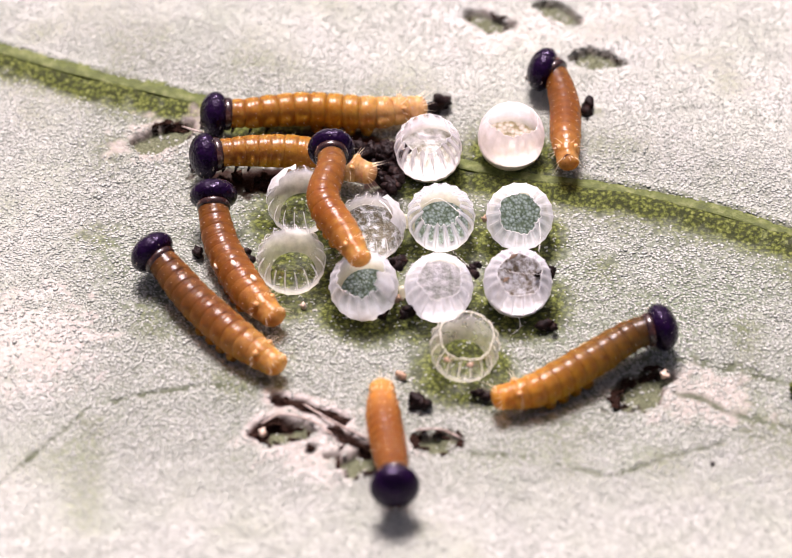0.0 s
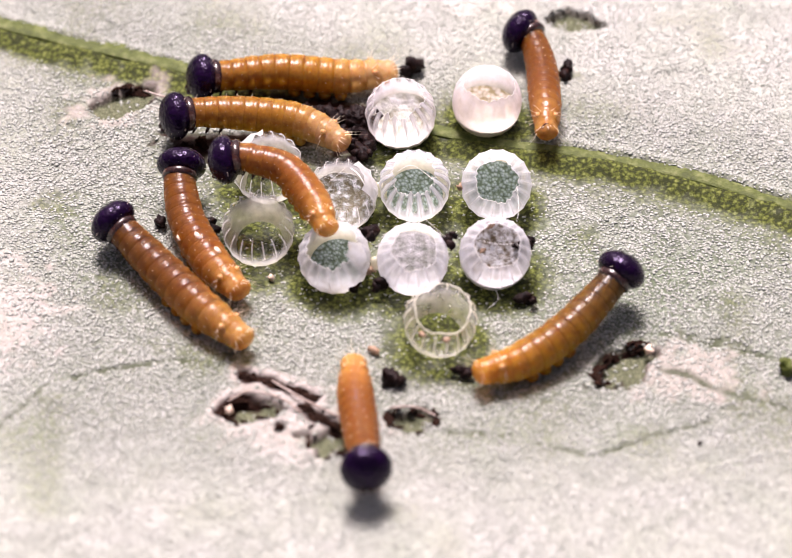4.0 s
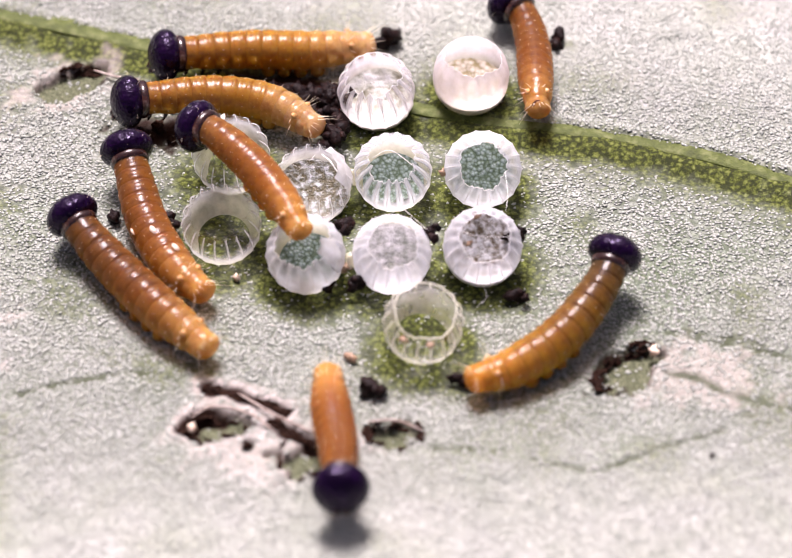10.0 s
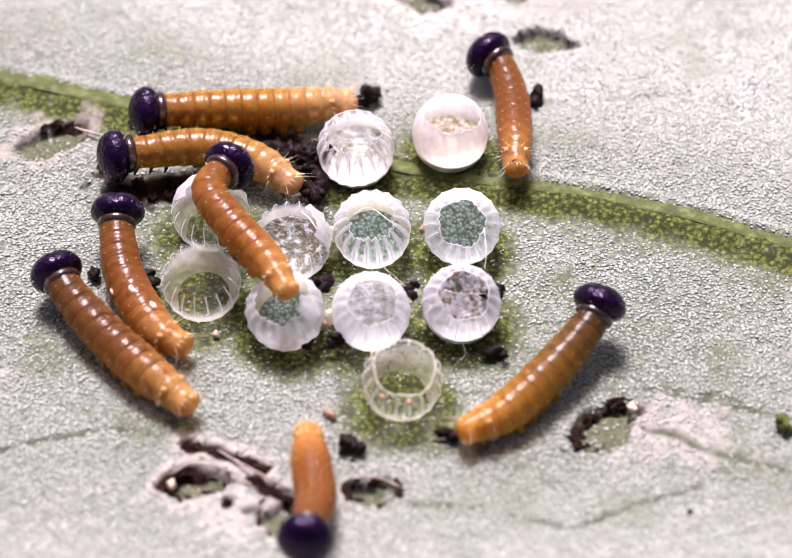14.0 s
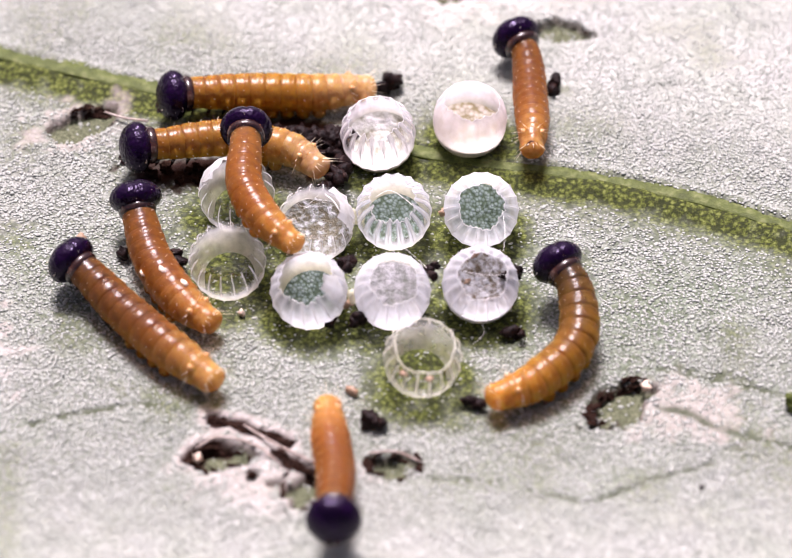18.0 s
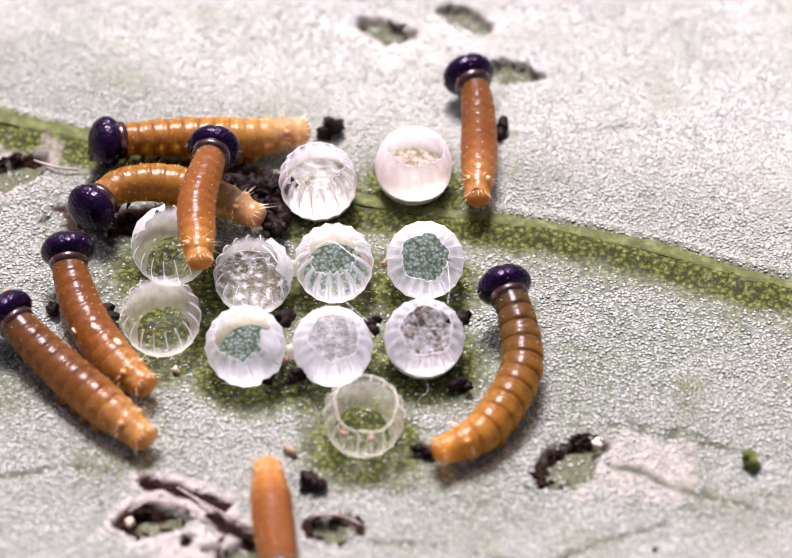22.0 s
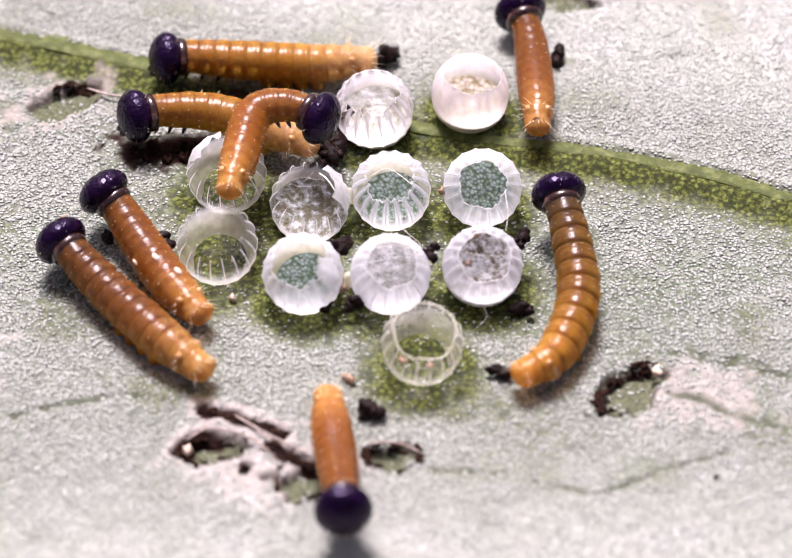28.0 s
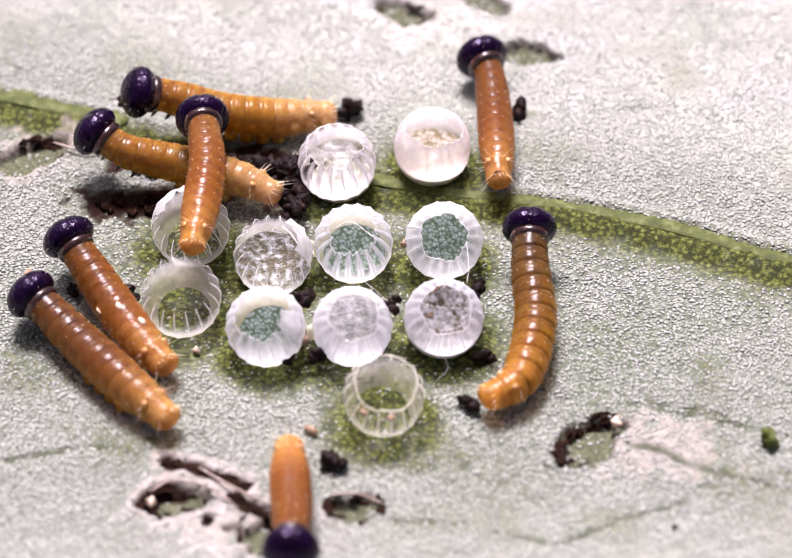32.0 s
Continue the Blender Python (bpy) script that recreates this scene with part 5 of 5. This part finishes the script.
    bend("D", 13, (-1.60, -2.78, 0.35), (-2.14, -2.19, 0.38), (-2.80, -1.38, 0.40), (-3.32, -0.63, 0.50), (-3.53, -0.19, 0.60))
    bend("D", 18, (-1.60, -2.79, 0.35), (-2.24, -2.17, 0.38), (-2.93, -1.38, 0.40), (-3.47, -0.71, 0.50), (-3.78, -0.40, 0.60))
    bend("D", 23, (-1.62, -2.71, 0.35), (-2.17, -2.11, 0.38), (-2.84, -1.33, 0.40), (-3.37, -0.68, 0.50), (-3.63, -0.33, 0.60))
    bend("D", 28, (-1.60, -2.81, 0.35), (-2.21, -2.17, 0.38), (-2.87, -1.36, 0.40), (-3.38, -0.72, 0.50), (-3.68, -0.33, 0.60))
    bend("D", 32, (-1.59, -2.73, 0.35), (-2.17, -2.08, 0.38), (-2.83, -1.26, 0.40), (-3.35, -0.61, 0.50), (-3.61, -0.34, 0.60))
    bend("E", 0, (-0.25, -1.11, 1.15), (-0.55, -0.48, 1.20), (-0.89, 0.22, 1.30), (-0.77, 0.93, 1.35), (-0.77, 1.54, 1.30))
    bend("E", 1, (-0.23, -1.09, 1.15), (-0.44, -0.46, 1.20), (-0.78, 0.25, 1.30), (-1.13, 0.83, 1.35), (-1.42, 1.27, 1.30))
    bend("E", 1.5, (-0.23, -1.06, 1.15), (-0.48, -0.37, 1.20), (-0.86, 0.36, 1.30), (-1.28, 0.75, 1.35), (-1.62, 0.85, 1.30))
    bend("E", 2, (-0.29, -1.15, 1.15), (-0.56, -0.41, 1.20), (-0.99, 0.42, 1.30), (-1.50, 0.61, 1.35), (-1.91, 0.23, 1.30))
    bend("E", 3.5, (-0.31, -1.11, 1.15), (-0.60, -0.38, 1.20), (-1.05, 0.24, 1.30), (-1.59, 0.42, 1.35), (-1.97, 0.45, 1.30))
    bend("E", 6, (-0.32, -1.09, 1.15), (-0.55, -0.46, 1.20), (-1.02, 0.12, 1.30), (-1.64, 0.19, 1.35), (-2.04, 0.07, 1.30))
    bend("E", 9, (-0.27, -1.19, 1.15), (-0.57, -0.58, 1.20), (-1.06, 0.10, 1.30), (-1.59, 0.45, 1.35), (-1.97, 0.47, 1.30))
    bend("E", 11, (-0.22, -1.29, 1.15), (-0.57, -0.56, 1.20), (-1.00, 0.18, 1.30), (-1.32, 0.77, 1.35), (-1.45, 1.15, 1.30))
    bend("E", 12, (-0.11, -1.28, 1.15), (-0.42, -0.67, 1.20), (-0.84, 0.11, 1.30), (-1.09, 0.75, 1.35), (-1.22, 1.17, 1.30))
    bend("E", 13, (-0.25, -1.34, 1.15), (-0.61, -0.60, 1.20), (-1.04, 0.15, 1.30), (-1.34, 0.92, 1.35), (-1.50, 1.38, 1.30))
    bend("E", 13.5, (-0.22, -1.36, 1.15), (-0.49, -0.77, 1.20), (-1.00, 0.04, 1.30), (-1.29, 0.70, 1.35), (-1.19, 1.33, 1.30))
    bend("E", 14, (-0.16, -1.32, 1.15), (-0.47, -0.70, 1.20), (-0.99, 0.01, 1.30), (-1.30, 0.67, 1.35), (-0.99, 1.26, 1.30))
    bend("E", 14.5, (-0.22, -1.12, 1.15), (-0.49, -0.63, 1.20), (-0.99, 0.08, 1.30), (-1.21, 0.80, 1.35), (-1.32, 1.41, 1.30))
    bend("E", 15, (-0.31, -1.11, 1.15), (-0.68, -0.35, 1.20), (-1.13, 0.37, 1.30), (-1.47, 1.05, 1.35), (-1.72, 1.22, 1.30))
    bend("E", 18, (-0.40, -0.74, 1.15), (-0.81, -0.29, 1.20), (-1.15, 0.39, 1.30), (-1.15, 1.12, 1.35), (-1.14, 1.73, 1.30))
    bend("E", 19, (-0.46, -0.86, 1.15), (-0.76, -0.22, 1.20), (-1.09, 0.55, 1.30), (-1.31, 1.21, 1.35), (-1.49, 1.63, 1.30))
    bend("E", 20, (-0.44, -0.81, 1.15), (-0.73, -0.28, 1.20), (-1.02, 0.47, 1.30), (-1.10, 1.38, 1.35), (-1.12, 2.05, 1.30))
    bend("E", 21, (-0.76, -0.59, 1.15), (-0.94, -0.02, 1.20), (-1.05, 0.72, 1.30), (-0.91, 1.51, 1.35), (-0.59, 2.04, 1.30))
    bend("E", 22, (-0.85, 0.03, 1.15), (-0.89, 0.62, 1.20), (-0.89, 1.16, 1.30), (-0.74, 1.87, 1.35), (-0.64, 2.35, 1.30))
    bend("E", 23, (-1.33, -0.01, 1.15), (-1.14, 0.47, 1.20), (-0.92, 1.13, 1.30), (-0.77, 1.80, 1.35), (-0.77, 2.35, 1.30))
    bend("E", 23.5, (-1.32, 0.01, 1.15), (-1.14, 0.56, 1.20), (-0.88, 1.28, 1.30), (-0.87, 1.85, 1.35), (-1.22, 2.09, 1.30))
    bend("E", 24, (-1.25, -0.04, 1.15), (-1.10, 0.56, 1.20), (-0.91, 1.34, 1.30), (-1.17, 1.74, 1.35), (-1.72, 1.67, 1.30))
    bend("E", 24.5, (-1.21, -0.03, 1.15), (-1.03, 0.68, 1.20), (-0.88, 1.35, 1.30), (-1.33, 1.70, 1.35), (-1.84, 1.36, 1.30))
    bend("E", 25.5, (-1.22, -0.08, 1.15), (-1.05, 0.57, 1.20), (-0.92, 1.29, 1.30), (-1.20, 1.79, 1.35), (-1.45, 1.93, 1.30))
    bend("E", 26.5, (-1.23, -0.13, 1.15), (-1.08, 0.46, 1.20), (-0.97, 1.22, 1.30), (-1.08, 1.89, 1.35), (-1.06, 2.49, 1.30))
    bend("E", 27, (-1.25, 0.00, 1.15), (-1.07, 0.64, 1.20), (-0.96, 1.35, 1.30), (-0.73, 2.06, 1.35), (-0.41, 2.02, 1.30))
    bend("E", 28, (-1.25, 0.00, 1.15), (-1.09, 0.69, 1.20), (-0.86, 1.50, 1.30), (-0.35, 1.59, 1.35), (0.10, 1.39, 1.30))
    bend("E", 29, (-1.26, 0.06, 1.15), (-1.08, 0.83, 1.20), (-0.81, 1.51, 1.30), (-0.25, 1.49, 1.35), (0.15, 1.15, 1.30))
    bend("E", 30, (-1.21, 0.06, 1.15), (-1.03, 0.74, 1.20), (-0.65, 1.37, 1.30), (-0.15, 1.24, 1.35), (0.22, 0.86, 1.30))
    bend("E", 31, (-1.28, -0.01, 1.15), (-1.09, 0.80, 1.20), (-0.72, 1.40, 1.30), (-0.23, 1.61, 1.35), (0.16, 1.51, 1.30))
    bend("E", 31.5, (-1.18, -0.16, 1.15), (-1.03, 0.58, 1.20), (-0.73, 1.33, 1.30), (-0.51, 1.82, 1.35), (-0.41, 2.27, 1.30))
    bend("E", 32, (-1.25, -0.04, 1.15), (-1.14, 0.65, 1.20), (-1.03, 1.53, 1.30), (-1.07, 2.19, 1.35), (-1.11, 2.64, 1.30))
    bend("F", 0, (1.98, -3.58, 0.35), (2.69, -3.34, 0.35), (3.53, -2.74, 0.40), (4.21, -2.25, 0.50), (4.71, -2.08, 0.55))
    bend("F", 2, (1.99, -3.53, 0.35), (2.73, -3.12, 0.35), (3.49, -2.52, 0.40), (4.18, -1.78, 0.55), (4.44, -1.63, 0.65))
    bend("F", 3.5, (2.01, -3.53, 0.35), (2.74, -3.24, 0.35), (3.47, -2.65, 0.45), (4.10, -1.92, 0.65), (4.33, -1.64, 0.80))
    bend("F", 6, (2.20, -3.57, 0.35), (2.85, -3.15, 0.35), (3.56, -2.55, 0.45), (4.15, -1.88, 0.65), (4.38, -1.57, 0.80))
    bend("F", 9, (2.12, -3.53, 0.35), (2.76, -3.29, 0.35), (3.44, -2.72, 0.45), (3.99, -1.98, 0.65), (4.12, -1.38, 0.80))
    bend("F", 11, (2.12, -3.50, 0.35), (2.77, -3.18, 0.35), (3.49, -2.70, 0.45), (4.14, -1.82, 0.65), (4.37, -1.51, 0.80))
    bend("F", 13, (2.31, -3.43, 0.35), (2.92, -3.10, 0.35), (3.60, -2.42, 0.45), (4.13, -1.72, 0.65), (4.31, -1.38, 0.80))
    bend("F", 15, (2.32, -3.38, 0.35), (2.95, -2.94, 0.35), (3.65, -2.17, 0.45), (4.23, -1.44, 0.65), (4.39, -1.19, 0.80))
    bend("F", 18, (2.47, -3.22, 0.35), (3.11, -2.87, 0.35), (3.73, -2.19, 0.45), (3.77, -1.32, 0.65), (3.51, -0.79, 0.80))
    bend("F", 19, (2.49, -3.25, 0.35), (3.11, -2.86, 0.35), (3.72, -2.05, 0.45), (3.90, -1.22, 0.65), (4.01, -0.71, 0.80))
    bend("F", 20, (2.49, -3.20, 0.35), (3.14, -2.82, 0.35), (3.67, -1.99, 0.45), (3.92, -1.18, 0.65), (4.07, -0.69, 0.80))
    bend("F", 21, (2.49, -3.20, 0.35), (3.17, -2.79, 0.35), (3.62, -1.91, 0.45), (3.83, -1.11, 0.65), (3.91, -0.53, 0.80))
    bend("F", 22, (2.51, -3.10, 0.35), (3.16, -2.67, 0.35), (3.71, -1.67, 0.45), (3.71, -0.84, 0.65), (3.54, -0.18, 0.80))
    bend("F", 23, (2.67, -3.00, 0.35), (3.19, -2.75, 0.35), (3.67, -1.72, 0.45), (3.89, -0.88, 0.65), (4.05, -0.11, 0.80))
    bend("F", 24, (2.75, -3.04, 0.35), (3.28, -2.54, 0.35), (3.70, -1.55, 0.45), (3.89, -0.69, 0.65), (4.04, -0.16, 0.80))
    bend("F", 24.5, (2.78, -3.11, 0.35), (3.28, -2.55, 0.35), (3.69, -1.51, 0.45), (3.91, -0.65, 0.65), (4.04, -0.13, 0.80))
    bend("F", 26.5, (2.81, -3.04, 0.35), (3.26, -2.55, 0.35), (3.80, -1.32, 0.45), (3.69, -0.47, 0.65), (3.24, -0.34, 0.80))
    bend("F", 27, (2.79, -3.05, 0.35), (3.31, -2.61, 0.35), (3.73, -1.40, 0.45), (3.63, -0.55, 0.65), (3.22, -0.19, 0.80))
    bend("F", 28, (2.81, -3.04, 0.35), (3.33, -2.60, 0.35), (3.70, -1.60, 0.45), (3.64, -0.56, 0.65), (3.50, 0.24, 0.80))
    bend("F", 29, (2.86, -2.81, 0.35), (3.35, -2.35, 0.35), (3.69, -1.41, 0.45), (3.73, -0.43, 0.65), (3.84, 0.40, 0.80))
    bend("F", 30, (2.92, -2.63, 0.35), (3.42, -2.16, 0.35), (3.77, -1.07, 0.45), (3.74, -0.18, 0.65), (3.78, 0.41, 0.80))
    bend("F", 31, (2.91, -2.46, 0.35), (3.48, -2.01, 0.35), (3.70, -1.08, 0.45), (3.59, -0.21, 0.65), (3.67, 0.36, 0.80))
    bend("F", 32, (2.93, -2.47, 0.35), (3.41, -2.08, 0.35), (3.68, -1.06, 0.45), (3.65, -0.10, 0.65), (3.67, 0.62, 0.80))
    bend("G", 0, (0.09, -3.29, 0.35), (0.13, -4.10, 0.40), (0.22, -4.85, 0.46), (0.28, -5.46, 0.62), (0.31, -5.90, 0.70))
    bend("G", 6, (0.09, -3.29, 0.35), (0.12, -4.08, 0.40), (0.19, -4.87, 0.46), (0.24, -5.54, 0.62), (0.27, -5.94, 0.70))
    bend("G", 9, (0.08, -3.29, 0.35), (0.12, -4.06, 0.40), (0.21, -4.83, 0.46), (0.24, -5.47, 0.62), (0.26, -5.86, 0.70))
    bend("G", 13, (0.09, -3.32, 0.35), (0.14, -4.06, 0.40), (0.20, -4.78, 0.46), (0.14, -5.40, 0.62), (0.10, -5.84, 0.70))
    bend("G", 15, (0.09, -3.34, 0.35), (0.13, -4.09, 0.40), (0.19, -4.74, 0.46), (0.08, -5.28, 0.62), (0.01, -5.63, 0.70))
    bend("G", 18, (0.05, -3.28, 0.35), (0.09, -4.05, 0.40), (0.16, -4.81, 0.46), (0.13, -5.45, 0.62), (0.12, -5.91, 0.70))
    bend("G", 19, (0.07, -3.30, 0.35), (0.10, -4.04, 0.40), (0.15, -4.77, 0.46), (0.18, -5.39, 0.62), (0.17, -5.84, 0.70))
    bend("G", 23, (0.09, -3.30, 0.35), (0.14, -4.05, 0.40), (0.20, -4.79, 0.46), (0.25, -5.42, 0.62), (0.26, -5.87, 0.70))
    bend("G", 24, (0.10, -3.25, 0.35), (0.13, -4.01, 0.40), (0.17, -4.75, 0.46), (0.22, -5.39, 0.62), (0.24, -5.79, 0.70))
    bend("G", 27, (0.10, -3.33, 0.35), (0.14, -4.07, 0.40), (0.19, -4.79, 0.46), (0.22, -5.46, 0.62), (0.24, -5.90, 0.70))
    bend("G", 28, (0.11, -3.31, 0.35), (0.16, -4.04, 0.40), (0.23, -4.77, 0.46), (0.27, -5.38, 0.62), (0.30, -5.83, 0.70))
    bend("G", 29, (0.12, -3.32, 0.35), (0.14, -4.08, 0.40), (0.20, -4.73, 0.46), (0.25, -5.38, 0.62), (0.26, -5.79, 0.70))
    bend("G", 30, (0.10, -3.36, 0.35), (0.13, -4.13, 0.40), (0.19, -4.91, 0.46), (0.22, -5.51, 0.62), (0.25, -5.93, 0.70))
    bend("G", 32, (0.10, -3.28, 0.35), (0.11, -4.02, 0.40), (0.13, -4.65, 0.46), (0.12, -5.17, 0.62), (0.11, -5.62, 0.70))
    bend("H", 0, (3.29, 2.08, 0.45), (3.26, 2.80, 0.45), (3.27, 3.66, 0.40), (3.13, 4.42, 0.45), (2.91, 4.56, 0.50))
    bend("H", 6, (3.29, 1.98, 0.45), (3.29, 2.70, 0.45), (3.25, 3.68, 0.40), (3.11, 4.37, 0.45), (2.93, 4.57, 0.50))
    bend("H", 9, (3.30, 1.99, 0.45), (3.29, 2.63, 0.45), (3.28, 3.52, 0.40), (3.15, 4.19, 0.45), (2.96, 4.45, 0.50))
    bend("H", 13, (3.29, 1.93, 0.45), (3.30, 2.60, 0.45), (3.29, 3.57, 0.40), (3.16, 4.26, 0.45), (2.96, 4.54, 0.50))
    bend("H", 19, (3.26, 2.05, 0.45), (3.29, 2.73, 0.45), (3.28, 3.59, 0.40), (3.31, 4.35, 0.45), (3.21, 4.77, 0.50))
    bend("H", 20, (3.27, 1.97, 0.45), (3.29, 2.63, 0.45), (3.35, 3.53, 0.40), (3.41, 4.39, 0.45), (3.37, 4.82, 0.50))
    bend("H", 23, (3.24, 2.05, 0.45), (3.29, 2.73, 0.45), (3.30, 3.66, 0.40), (3.27, 4.44, 0.45), (3.16, 4.82, 0.50))
    bend("H", 24, (3.27, 1.98, 0.45), (3.29, 2.78, 0.45), (3.27, 3.66, 0.40), (3.26, 4.44, 0.45), (3.18, 4.77, 0.50))
    bend("H", 28, (3.29, 1.99, 0.45), (3.31, 2.66, 0.45), (3.29, 3.57, 0.40), (3.24, 4.20, 0.45), (3.14, 4.62, 0.50))
    bend("H", 32, (3.29, 1.98, 0.45), (3.29, 2.65, 0.45), (3.29, 3.51, 0.40), (3.25, 4.38, 0.45), (3.14, 4.80, 0.50))
    for who in CAT:
        crawl(who)
    walk(TAIL_CRUMB, [(0, at(1.74, -3.24, 0.10)), (8, at(1.90, -3.27, 0.10)), (13, at(2.07, -3.25, 0.10)), (18, at(2.20, -3.06, 0.10)), (22, at(2.30, -2.83, 0.10)),
                      (27, at(2.51, -2.72, 0.10)), (30, at(2.59, -2.6, 0.10)), (32, at(2.67, -2.32, 0.10, 0, 0, -25))])
    walk(EDGE_CRUMB, [(0, at(2.86, -0.86, 0.60)), (18, at(2.86, -0.86, 0.60)), (20, at(2.87, -0.74, 0.60)), (24, at(2.94, -0.67, 0.60)), (29, at(2.95, -0.48, 0.60, 0, 0, 30)), (32, at(2.87, -0.47, 0.60, 0, 0, 30))])
    walk(LEAF_CRUMB, [(0, at(2.82, -1.57, 0.11)), (19, at(2.82, -1.57, 0.11)), (24, at(2.85, -1.46, 0.11)), (27, at(2.85, -1.5, 0.11)), (29, at(2.92, -1.35, 0.11)), (32, at(2.91, -1.35, 0.11))])


motions()
